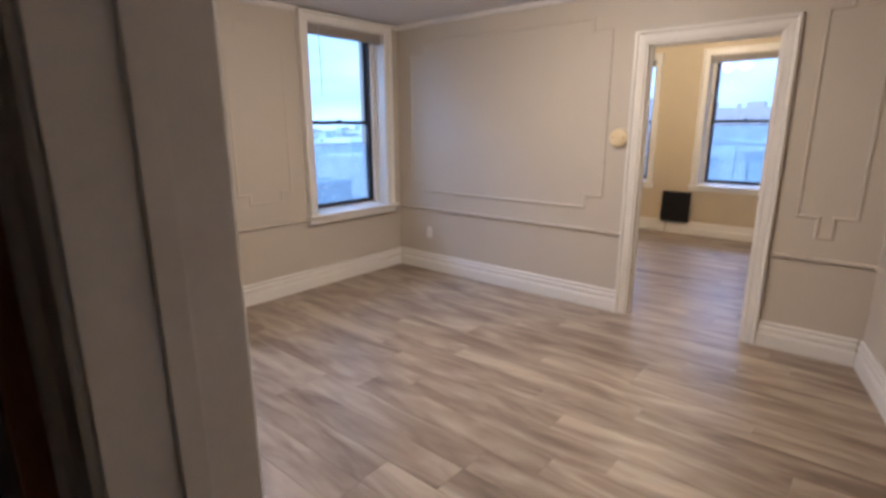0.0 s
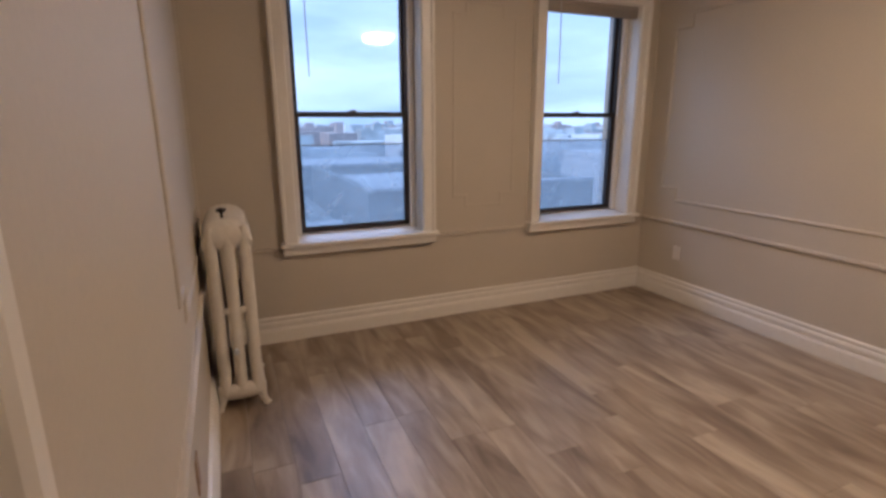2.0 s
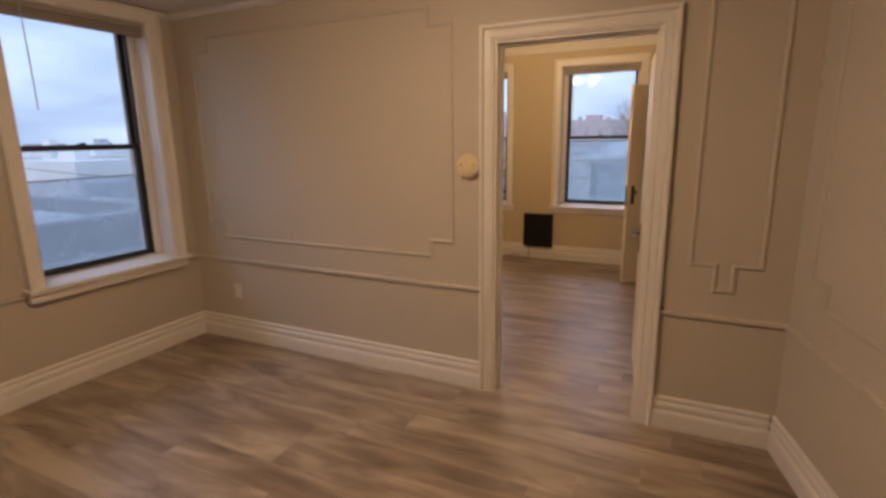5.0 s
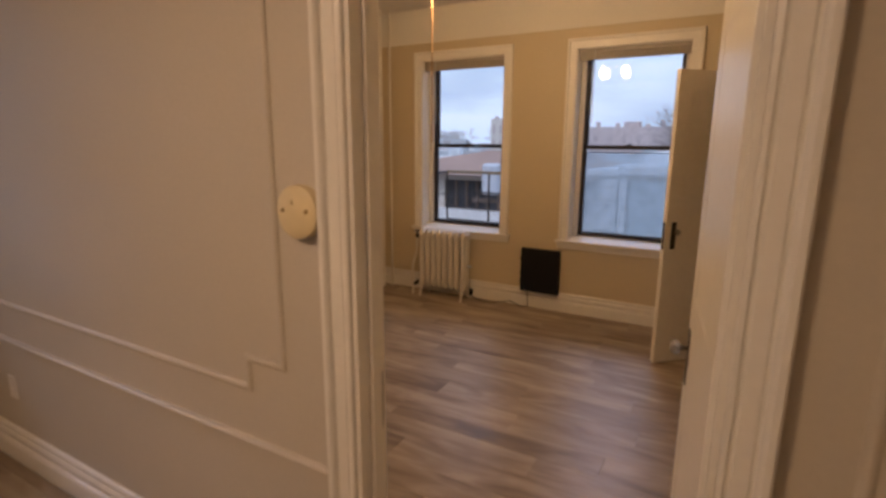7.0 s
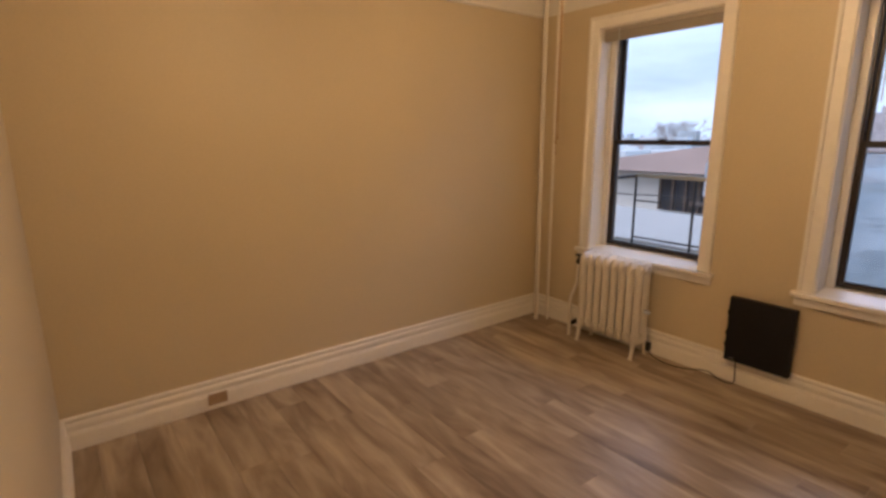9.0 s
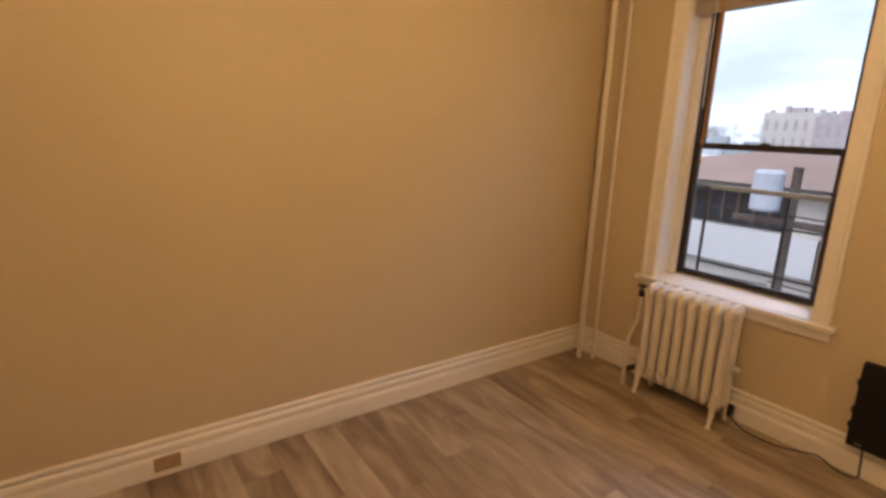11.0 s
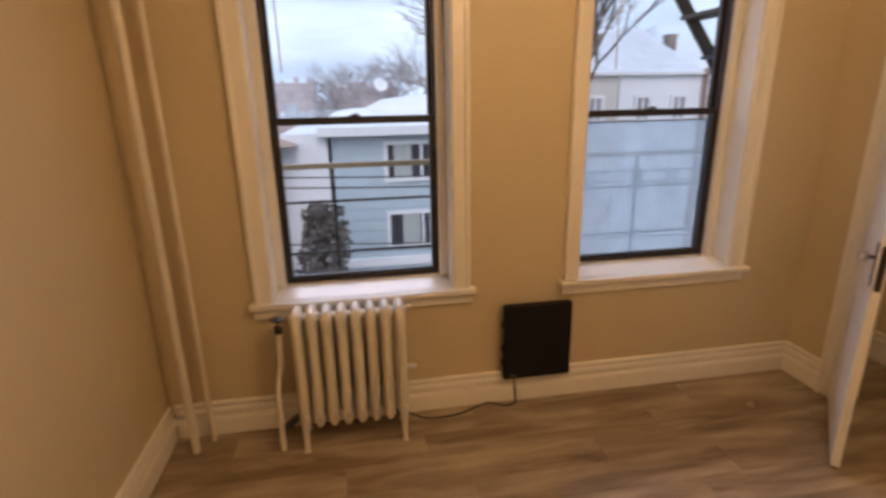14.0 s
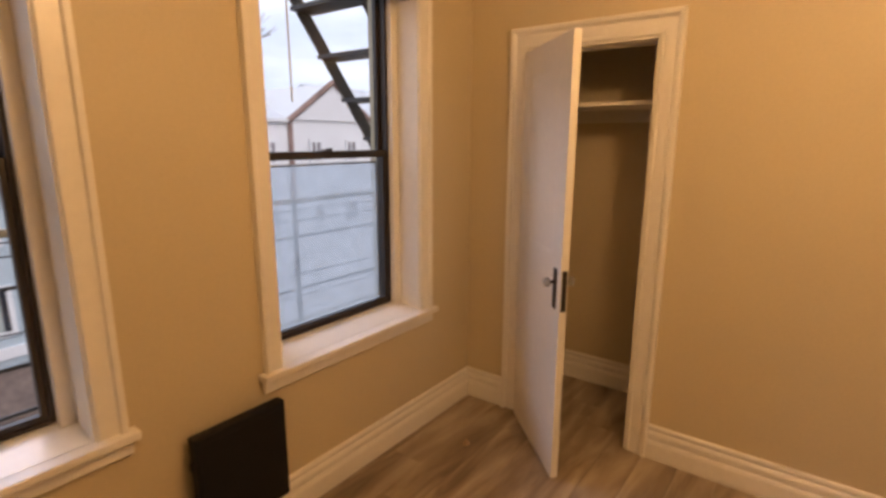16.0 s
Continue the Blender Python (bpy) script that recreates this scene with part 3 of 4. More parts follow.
# ---- windows ----
def window(name, meet, label, slim=1.0, back=0.0):
    """Local x along the wall, y outwards, origin under the middle of the opening at floor height; back: how far the trim stands off the wall."""
    root = empty(name, label, "window", kind="structure")
    h, u, g = HALF, 0.403, 0.163
    part("casing", sweep([(-h, 0, SILL), (-h, 0, HEAD), (h, 0, HEAD), (h, 0, SILL)], (0, -1, 0), [(u * slim, w or -back) for u, w in FLAT_CASING]), TRIM, root)
    bm = boxes((-h - 0.11, -0.055, SILL - 0.028, h + 0.11, back, SILL), bevel=0.005)
    vs = [bm.verts.new((x, y, z)) for x in (-h + 0.002, h - 0.002) for y, z in ((back, SILL - 0.027), (back, SILL), (g + 0.07, SILL + 0.034), (g + 0.07, SILL - 0.027))]
    for f in ((0, 1, 2, 3), (7, 6, 5, 4), (1, 5, 6, 2), (2, 6, 7, 3), (0, 3, 7, 4)):
        bm.faces.new([vs[k] for k in f])
    part("window_sill", bm, TRIM, root, "white gloss painted sloping sill")
    part("apron", boxes((-h - 0.095, -0.022, SILL - 0.085, h + 0.095, back - 0.001, SILL - 0.028), bevel=0.004), TRIM, root)
    for a, b in ((-h - 0.001, -h + 0.006), (h - 0.006, h + 0.001)):
        part("reveal", boxes((a, -0.004, SILL, b, 0.30, HEAD)), TRIM, root)
    part("reveal", boxes((-h + 0.006, -0.004, HEAD - 0.006, h - 0.006, 0.30, HEAD + 0.001)), TRIM, root)
    for a, b in ((-h + 0.006, -u), (u, h - 0.006)):
        part("side_stop", boxes((a, g - 0.03, SILL, b, g + 0.05, HEAD - 0.006), bevel=0.004), TRIM, root)
    e, lo0 = 0.014, SILL + 0.03
    part("window_frame", boxes((-u, g, lo0, -u + e, g + 0.077, HEAD - 0.006), (u - e, g, lo0, u, g + 0.077, HEAD - 0.006), (-u + e, g, lo0, u - e, g + 0.077, SILL + 0.042), (-u + e, g, HEAD - 0.03, u - e, g + 0.077, HEAD - 0.006), bevel=0.002), BLACK, root, "black metal frame")
    v, b0, k = u - e - 0.001, SILL + 0.043, 0.02
    lo = part("lower_sash", boxes((-v, g + 0.008, b0, -v + k, g + 0.034, meet + 0.02), (v - k, g + 0.008, b0, v, g + 0.034, meet + 0.02), (-v + k, g + 0.008, b0, v - k, g + 0.034, b0 + 0.021), (-v + k, g + 0.006, meet - 0.014, v - k, g + 0.034, meet + 0.02), bevel=0.003), BLACK, root)
    hi = part("upper_sash", boxes((-v, g + 0.042, meet - 0.02, -v + k, g + 0.068, HEAD - 0.031), (v - k, g + 0.042, meet - 0.02, v, g + 0.068, HEAD - 0.031), (-v + k, g + 0.042, HEAD - 0.06, v - k, g + 0.068, HEAD - 0.031), (-v + k, g + 0.038, meet - 0.018, v - k, g + 0.068, meet + 0.014), bevel=0.003), BLACK, root)
    for par, y, a, b in ((lo, g + 0.021, b0 + 0.017, meet - 0.010), (hi, g + 0.055, meet + 0.010, HEAD - 0.056)):
        p = part("pane", boxes((-v + k - 0.004, y, a, v - k + 0.004, y + 0.004, b)), GLASS, par, "clear glass pane")
        p.visible_shadow = False
    part("sash_lock", boxes((-0.028, g + 0.01, meet + 0.02, 0.028, g + 0.032, meet + 0.027), (-0.01, g + 0.004, meet + 0.027, 0.024, g + 0.018, meet + 0.033), bevel=0.003), BLACK, lo)
    return root


def blind(label):
    root = empty("window_blind", label, "blind", "raised window blinds")
    w = HALF - 0.012
    part("headrail", boxes((-w, 0.028, HEAD - 0.036, w, 0.072, HEAD - 0.007), bevel=0.003), BLIND, root)
    first = None
    for k in range(11):
        if first is None:
            first = ob = part("slat", boxes((-w + 0.004, 0.026, -0.0026, w - 0.004, 0.074, 0)), BLIND, root)
        else:
            ob = new("slat", first.data)
            ob.parent = root
        ob.location.z = HEAD - 0.040 - k * 0.0036
    part("bottom_rail", boxes((-w + 0.004, 0.03, HEAD - 0.094, w - 0.004, 0.07, HEAD - 0.081), bevel=0.003), BLIND, root)
    part("wand", tube([(-w + 0.13, 0.024, HEAD - 0.02), (-w + 0.132, 0.02, HEAD - 0.3), (-w + 0.135, 0.022, HEAD - 0.62)], 0.0035, 6), CANM, root, "clear plastic tilt wand")
    return root


def fly_screen(top, label, mat):
    root = empty("insect_screen", label, "screen", "window insect screens")
    u = 0.388
    m = part("mesh", boxes((-u, 0.248, SILL + 0.04, u, 0.249, top)), mat, root, "fine grey insect mesh")
    m.visible_shadow = False
    part("screen_frame", boxes((-u, 0.244, top, u, 0.254, top + 0.007), (-u, 0.244, SILL + 0.034, u, 0.254, SILL + 0.04), (-u - 0.01, 0.244, SILL + 0.034, -u, 0.254, top + 0.007), (u, 0.244, SILL + 0.034, u + 0.01, 0.254, top + 0.007)), GREYR, root)
    return root


STAND = 0.035
spots = [pose(W + STAND, c, 0, 0, 0, 90) for c in WIN_A] + [pose(c, N, 0) for c in WIN_B]
w0 = window("window_1", 1.535, "black sash window in a white painted casing", back=STAND)
b0 = blind("grey-beige slatted blind raised to the window head")
for i, m in enumerate(spots):
    if i == 0:
        w0.matrix_world, b0.matrix_world = m, m
    elif i == 2:
        w2 = window("window_3", 1.547, "black sash window in a white painted casing above the radiator", 0.94)
        w2.matrix_world = m
        copy_thing(b0, m)
    else:
        k = copy_thing(w0 if i == 1 else w2, m)
        k.name = "window_%d" % (i + 1)
        copy_thing(b0, m)
s0 = fly_screen(1.325, "grey insect screen outside the lower sash", SCREEN)
s0.matrix_world = spots[0]
copy_thing(s0, spots[1])
s3 = fly_screen(1.50, "hazy grey insect screen outside the lower sash", HAZE)
s3.matrix_world = spots[3]


# ---- radiators ----
def radiator(name, cols, count, pitch, depth, height, label, zb=0.13, fill=0.40):
    """Cast-iron column radiator: sections along x from 0, depth along y from 0 to depth."""
    root = empty(name, label, "radiator", "cast-iron radiators")
    r = pitch * fill
    zt = height

    def section(foot):
        bm = bmesh.new()
        cw = depth / cols
        for c in range(cols):
            y = cw * (c + 0.5)
            prof = [(0.72, zb + 0.02), (0.8, zb + 0.07), (0.84, (zb + zt) / 2), (0.8, zt - 0.09), (0.72, zt - 0.045)]
            rings = []
            for k, z in prof:
                rings.append([bm.verts.new((r * 1.08 * math.cos(a), y + cw * 0.5 * k * math.sin(a), z)) for a in [2 * math.pi * q / 10 for q in range(10)]])
            for a, b in zip(rings, rings[1:]):
                for q in range(10):
                    bm.faces.new((a[q], a[(q + 1) % 10], b[(q + 1) % 10], b[q]))
        # rounded headers, crown at the top and belly at the bottom
        for z0, z1, dome in ((zt - (0.165 if cols > 2 else 0.10), zt, 0.6), (zb - 0.02, zb + 0.08, -0.4)):
            n = 12
            rings = []
            for i in range(n + 1):
                t = i / n
                y = depth * t
                bulge = math.sqrt(max(0.0, 1 - abs(2 * t - 1) ** (2.3 if cols > 2 and dome > 0 else 4)))
                hh, mid = (z1 - z0) / 2 * (0.35 + 0.65 * bulge), (z0 + z1) / 2
                if dome > 0:
                    mid = z0 + hh + 0.0
                else:
                    mid = z1 - hh
                rings.append([bm.verts.new((r * (0.55 + 0.55 * bulge) * math.cos(a), y, mid + hh * math.sin(a))) for a in [2 * math.pi * q / 10 for q in range(10)]])
            for a, b in zip(rings, rings[1:]):
                for q in range(10):
                    bm.faces.new((a[q], a[(q + 1) % 10], b[(q + 1) % 10], b[q]))
            bm.faces.new(rings[0][::-1])
            bm.faces.new(rings[-1])
        if cols > 2:
            add_box(bm, -r * 0.7, cw * 0.5, (zb + zt) / 2 - 0.018, r * 0.7, depth - cw * 0.5, (zb + zt) / 2 + 0.018, bevel=0.006)
        if foot:
            for y, s in ((depth * 0.1, -1), (depth * 0.9, 1)):
                add_tube(bm, [(0, y, zb + 0.05), (0, y + s * 0.006, 0.3 * zb + 0.03), (0, y + s * 0.018, 0.02), (0, y + s * 0.026, 0.0)], [r * 0.9, r * 0.62, r * 0.5, r * 0.75], 8)
        for z in (zt - 0.055, zb + 0.03):
            add_tube(bm, [(-pitch / 2, depth / 2, z), (pitch / 2, depth / 2, z)], 0.021, 10)
        return bm
    plain = None
    for i in range(count):
        if i in (0, count - 1):
            ob = part("section", section(True), IRONPAINT, root, smooth=True)
        elif plain is None:
            ob = plain = part("section", section(False), IRONPAINT, root, smooth=True)
        else:
            ob = new("section", plain.data)
            ob.parent = root
        ob.location.x = pitch * i
    return root


rb = radiator("radiator", 2, 8, 0.0685, 0.17, 0.72, "cream painted eight-section cast-iron radiator below the sill", zb=0.118, fill=0.345)
rb.matrix_world = pose(-2.885, 7.395, 0)
part("air_vent", lathe([(0.006, 0), (0.014, 0.006), (0.016, 0.03), (0.012, 0.05), (0.004, 0.054)], (8 * 0.0685 - 0.045, 0.085, 0.36), 12, pose(0, 0, 0, 0, 90, 0)), CANM, rb, "silver air vent")
ra = radiator("radiator", 3, 8, 0.066, 0.235, 1.035, "tall cream painted three-column cast-iron radiator in the corner", 0.075, 0.47)
ra.matrix_world = pose(-2.70 - 7 * 0.066, 0.385, 0)
part("air_vent", lathe([(0.006, 0), (0.007, 0.028), (0.013, 0.031), (0.024, 0.038), (0.024, 0.046), (0.006, 0.053)], (7 * 0.066, 0.105, 1.027), 10), DARKMETAL, ra, "small dark knob")
part("air_vent", lathe([(0.006, 0), (0.014, 0.006), (0.015, 0.026), (0.01, 0.045), (0.004, 0.048)], (7 * 0.066 + 0.024, 0.107, 0.34), 12, pose(0, 0, 0, 0, 90, 0)), CANM, ra, "silver air vent")

vp = empty("radiator_valve", "cream painted radiator pipe with a black valve handle", "valve")
part("pipe", tube([(-3.0, 7.43, 0.0), (-3.0, 7.43, 0.31), (-2.992, 7.45, 0.37), (-2.975, 7.47, 0.44), (-2.97, 7.475, 0.63)], 0.013), IRONPAINT, vp, smooth=True)
part("valve_body", lathe([(0.012, 0), (0.02, 0.008), (0.02, 0.035), (0.011, 0.045)], (-2.97, 7.475, 0.6), 12), DARKMETAL, vp)
part("valve_handle", lathe([(0.006, 0), (0.006, 0.02), (0.03, 0.024), (0.032, 0.032), (0.01, 0.038)], (-2.97, 7.475, 0.645), 12), DARKMETAL, vp, "black valve handle")
part("inlet", tube([(-2.995, 7.45, 0.10), (-2.93, 7.48, 0.14), (-2.88, 7.48, 0.16)], 0.019), DARKMETAL, vp)
for nm, x, y, r in (("riser_pipe", -3.425, 7.495, 0.0185), ("riser_pipe", -3.36, 7.57, 0.012)):
    bm = tube([(x, y, 0), (x, y, CB)], r, 14)
    tagged(part(nm, bm, IRONPAINT, smooth=True), "cream painted steam riser pipe standing in the corner", "pipe", "riser pipes")


# ---- heater, cord, plates ----
ht = empty("panel_heater", "flat black electric panel heater fixed to the wall", "heater")
hx0, hx1, hz0, hz1, hy0, hy1 = -1.845, -1.47, 0.165, 0.592, 7.568, 7.615
part("body", boxes((hx0, hy0, hz0, hx1, hy1, hz1), bevel=0.008), HEATERM, ht)
part("front_panel", boxes((hx0 + 0.02, hy0 - 0.003, hz0 + 0.035, hx1 - 0.02, hy0, hz1 - 0.03), bevel=0.002), HEATERM, ht)
for z in (0.25, 0.33, 0.47):
    part("knob", boxes((hx0 - 0.01, hy0 + 0.012, z, hx0, hy0 + 0.034, z + 0.03), bevel=0.003), HEATERM, ht)
part("badge", boxes((hx0 + 0.035, hy0 - 0.0015, hz0 + 0.02, hx0 + 0.065, hy0, hz0 + 0.026)), LOGO, ht, "small silver badge")
for x in (hx0 + 0.07, hx1 - 0.09):
    part("bracket", boxes((x, hy1, hz0 + 0.1, x + 0.03, N - 0.0005, hz1 - 0.06)), HEATERM, ht)
crd = [(-1.78, 7.60, 0.168), (-1.772, 7.60, 0.06), (-1.765, 7.585, 0.006), (-1.84, 7.56, 0.006), (-1.93, 7.565, 0.05), (-2.0, 7.555, 0.03), (-2.1, 7.54, 0.006), (-2.22, 7.53, 0.006), (-2.32, 7.54, 0.012), (-2.40, 7.585, 0.05)]
cu = bpy.data.curves.new("power_cord", "CURVE")
cu.dimensions, cu.bevel_depth, cu.bevel_resolution = "3D", 0.0042, 2
sp = cu.splines.new("NURBS")
sp.points.add(len(crd) - 1)
for p, c in zip(sp.points, crd):
    p.co = (*c, 1)
sp.use_endpoint_u, sp.order_u = True, 3
cu.materials.append(RUBBER)
tagged(new("power_cord", cu), "thin black power cord lying along the baseboard", "cord")
tagged(part("plug_adapter", boxes((-2.43, 7.565, 0.03, -2.375, 7.615, 0.09), bevel=0.006), RUBBER), "black plug in the baseboard outlet", "plug")


def plate(name, m, mat, label, w=0.07, h=0.115):
    root = empty(name, label, "outlet", "outlets")
    part("cover", boxes((-w / 2, -0.006, -h / 2, w / 2, 0, h / 2), bevel=0.002), mat, root)
    for z in (-0.02, 0.02):
        part("socket", boxes((-0.016, -0.008, z - 0.013, 0.016, -0.006, z + 0.013), bevel=0.001), mat, root)
    root.matrix_world = m
    return root


plate("wall_outlet", pose(-3.09, D, 0.405), OUTLETM, "white wall outlet low on the painted wall")
plate("baseboard_outlet", pose(W2 + 0.026, 4.83, 0.065, 0, 0, 90), BROWNP, "brown outlet set into the baseboard", 0.11, 0.07)
plate("wall_outlet", pose(-1.57, S, 0.43, 0, 0, 180), BROWNP, "brown outlet on the painted wall")

cv = empty("round_cover_plate", "cream round blank cover plate with two screws on the wall", "cover plate", at=(-1.104, D, 1.408))
part("disc", lathe([(0.067, 0), (0.069, 0.004), (0.071, 0.014), (0.069, 0.034), (0.060, 0.040), (0.004, 0.042)], (0, 0, 0), 36, pose(0, 0, 0, 90, 0, 0)), CREAM, cv, smooth=True)
for s in (-1, 1):
    part("screw", lathe([(0.006, 0), (0.006, 0.003), (0.003, 0.0045)], (s * 0.040, -0.0405, 0.004), 10, pose(0, 0, 0, 90, 0, 0)), BRASSY, cv)
part("tab", boxes((-0.012, -0.045, 0.02, -0.004, -0.039, 0.032), bevel=0.001), CREAM, cv)
tagged(part("door_stop_peg", lathe([(0.02, 0), (0.019, 0.006), (0.012, 0.012), (0.009, 0.024), (0.004, 0.026)], (-0.52, 7.316, 0), 14), BROWNP, smooth=True), "small brown peg door stop on the floor", "door stop")

# closet
sh = empty("closet_shelf", "white painted wooden closet shelf on cleats", "shelf")
part("board", boxes((0.19, 6.42, 1.80, 0.62, N, 1.823), bevel=0.003), TRIM, sh)
part("cleat", boxes((0.60, 6.44, 1.725, 0.62, N - 0.02, 1.80)), TRIM, sh)
part("cleat", boxes((0.22, N - 0.02, 1.725, 0.62, N, 1.80)), TRIM, sh)
part("cleat", boxes((0.22, 6.42, 1.725, 0.62, 6.44, 1.80)), TRIM, sh)

tagged(part("wooden_board", boxes((-0.63, 0.10, 0, -0.575, 0.152, 1.47), bevel=0.004), WOODB), "orange-brown varnished wooden board standing against the hall wall", "board")

# ---- ceiling lamps ----
la = empty("ceiling_light", "lit round frosted glass flush ceiling light", "ceiling light", at=(-1.19, 2.33, CA))
part("pan", lathe([(0.185, 0), (0.185, -0.012), (0.175, -0.022), (0.05, -0.022)], (0, 0, 0), 40), TRIM, la)
part("dome", lathe([(0.18, -0.022), (0.188, -0.04), (0.178, -0.065), (0.145, -0.088), (0.095, -0.102), (0.04, -0.108), (0.004, -0.109)], (0, 0, 0), 40), GLOW_A, la, "glowing frosted glass dome", smooth=True)
lb = empty("ceiling_light", "lit two-arm ceiling light with frosted glass shades and pull chain", "ceiling light", at=(-1.59, 5.72, CB))
part("canopy", lathe([(0.07, 0), (0.072, -0.02), (0.05, -0.045), (0.012, -0.05)], (0, 0, 0), 28), TRIM, lb, smooth=True)
part("stem", tube([(0, 0, -0.045), (0, 0, -0.33)], 0.011), BRASSY, lb)
part("hub", lathe([(0.012, -0.28), (0.045, -0.30), (0.05, -0.33), (0.03, -0.36), (0.008, -0.37)], (0, 0, 0), 24), BRASSY, lb, smooth=True)
for a in (8, 188):
    c, s = math.cos(radians(a)), math.sin(radians(a))
    part("arm", tube([(0.03 * c, 0.03 * s, -0.33), (0.09 * c, 0.09 * s, -0.32), (0.14 * c, 0.14 * s, -0.34)], 0.008), BRASSY, lb)
    part("shade", lathe([(0.022, -0.335), (0.034, -0.355), (0.05, -0.40), (0.055, -0.44), (0.042, -0.475), (0.01, -0.485)], (0.14 * c, 0.14 * s, 0), 24), GLOW_B, lb, "glowing frosted glass shade", smooth=True)
for dx, dy, end in ((-0.002, 0.0, 1.585), (0.002, 0.002, 1.60), (0.0, -0.002, 1.545)):
    drop = end - CB
    ch = part("pull_chain", tube([(-0.13, -0.016, -0.338), (-0.175, 0.02, -0.36), (dx - 0.18, dy + 0.025, -0.40), (dx - 0.18, dy + 0.025, -0.7), (dx * 1.5 - 0.18, dy + 0.025, drop + 0.1), (dx * 1.8 - 0.18, dy + 0.025, drop)], 0.0018 if end > 1.58 else 0.001, 6), CHAIN, lb, "long thin brown beaded pull chain")
    part("pull_bead", lathe([(0.001, 0.005), (0.003, 0.002), (0.0034, -0.004), (0.001, -0.007)], (dx * 1.8 - 0.18, dy + 0.025, drop), 8), CHAIN, ch)


# ---- outside: fire escape ----
fe = empty("fire_escape", "black iron fire escape balcony with stairs outside the windows", "fire escape")
FX0, FX1, FY0, FY1, FZ = -3.3, 0.55, 8.02, 8.72, 0.12
bm = bmesh.new()
for k in range(24):
    y = FY0 + k * (FY1 - FY0) / 23
    add_box(bm, FX0, y - 0.008, FZ - 0.03, FX1, y + 0.008, FZ)
part("grating", bm, IRON, fe)
part("top_rail", boxes((FX0, FY1 - 0.018, 1.205, FX1, FY1 + 0.018, 1.24), bevel=0.004), RAILB, fe, "weathered pale top rail")
for z in (0.98, 0.62, 0.40):
    part("rail", boxes((FX0, FY1 - 0.006, z - 0.008, FX1, FY1 + 0.006, z + 0.008)), IRON, fe)
for x in (FX0, -2.72, -1.98, -1.2, -0.5, FX1):
    part("post", boxes((x - 0.009, FY1 - 0.009, FZ, x + 0.009, FY1 + 0.009, 1.205)), IRON, fe)
for x in (FX0, FX1):
    part("end_rail", boxes((x - 0.012, 7.985, 1.2, x + 0.012, FY1, 1.23)), IRON, fe)
    part("bracket", tube([(x, 7.985, -0.75), (x, FY1, FZ - 0.03)], 0.02, 8), IRON, fe)
(sx, sz), (ux, uz) = (1.24, 0.12), (-1.21, 3.38)
for y in (8.06, 8.60):
    bm = bmesh.new()
    d = Vector((ux - sx, 0, uz - sz))
    n = Vector((-d.z, 0, d.x)).normalized() * 0.042
    a, b = Vector((sx, y, sz)), Vector((ux, y, uz))
    vs = [bm.verts.new(p + q + Vector((0, o, 0))) for p in (a, b) for q in (-n, n) for o in (-0.006, 0.006)]
    for f in ((0, 1, 3, 2), (4, 6, 7, 5), (0, 4, 5, 1), (2, 3, 7, 6), (0, 2, 6, 4), (1, 5, 7, 3)):
        bm.faces.new([vs[i] for i in f])
    part("stringer", bm, IRON, fe)
for k in range(1, 13):
    t = k / 13
    x, z = sx + (ux - sx) * t, sz + (uz - sz) * t
    part("tread", boxes((x - 0.085, 8.06, z - 0.012, x + 0.085, 8.60, z + 0.012)), IRON, fe)


# ---- outside: buildings, street, trees ----
GZ = -7.5
tagged(part("ground", boxes((-900, -900, GZ - 1, 900, 900, GZ)), STREET), "grey winter street and lots", "ground", kind="structure")
tagged(part("facade", boxes((W - 0.34, S - 0.20, GZ, W - 0.24, D, 0.0), (W2 - 0.24, N + 0.24, GZ, 0.9, N + 0.34, 0.0)), REDBR), "red brick base of the building below the flat", "facade", kind="structure")


def house_window(root, x, y, z, w, h, trim=WHITEW, glass=PANE):
    g = part("window", boxes((x - w / 2, y - 0.05, z, x + w / 2, y - 0.02, z + h)), glass, root)
    part("frame", boxes((x - w / 2 - 0.12, y - 0.1, z - 0.12, x + w / 2 + 0.12, y - 0.04, z), (x - w / 2 - 0.12, y - 0.1, z + h, x + w / 2 + 0.12, y - 0.04, z + h + 0.12),
                        (x - w / 2 - 0.12, y - 0.1, z, x - w / 2, y - 0.04, z + h), (x + w / 2, y - 0.1, z, x + w / 2 + 0.12, y - 0.04, z + h), (x - 0.04, y - 0.09, z, x + 0.04, y - 0.045, z + h)), trim, g)
    return g


def gable(bm, x0, x1, y0, y1, z, rise, over=0.35):
    """A roof with its ridge along x."""
    x0, x1, y0, y1 = x0 - over, x1 + over, y0 - over, y1 + over
    m = (y0 + y1) / 2
    p = [bm.verts.new(c) for c in ((x0, y0, z), (x1, y0, z), (x1, y1, z), (x0, y1, z), (x0, m, z + rise), (x1, m, z + rise))]
    for f in ((0, 1, 5, 4), (3, 4, 5, 2), (0, 4, 3), (1, 2, 5), (0, 3, 2, 1)):
        bm.faces.new([p[i] for i in f])


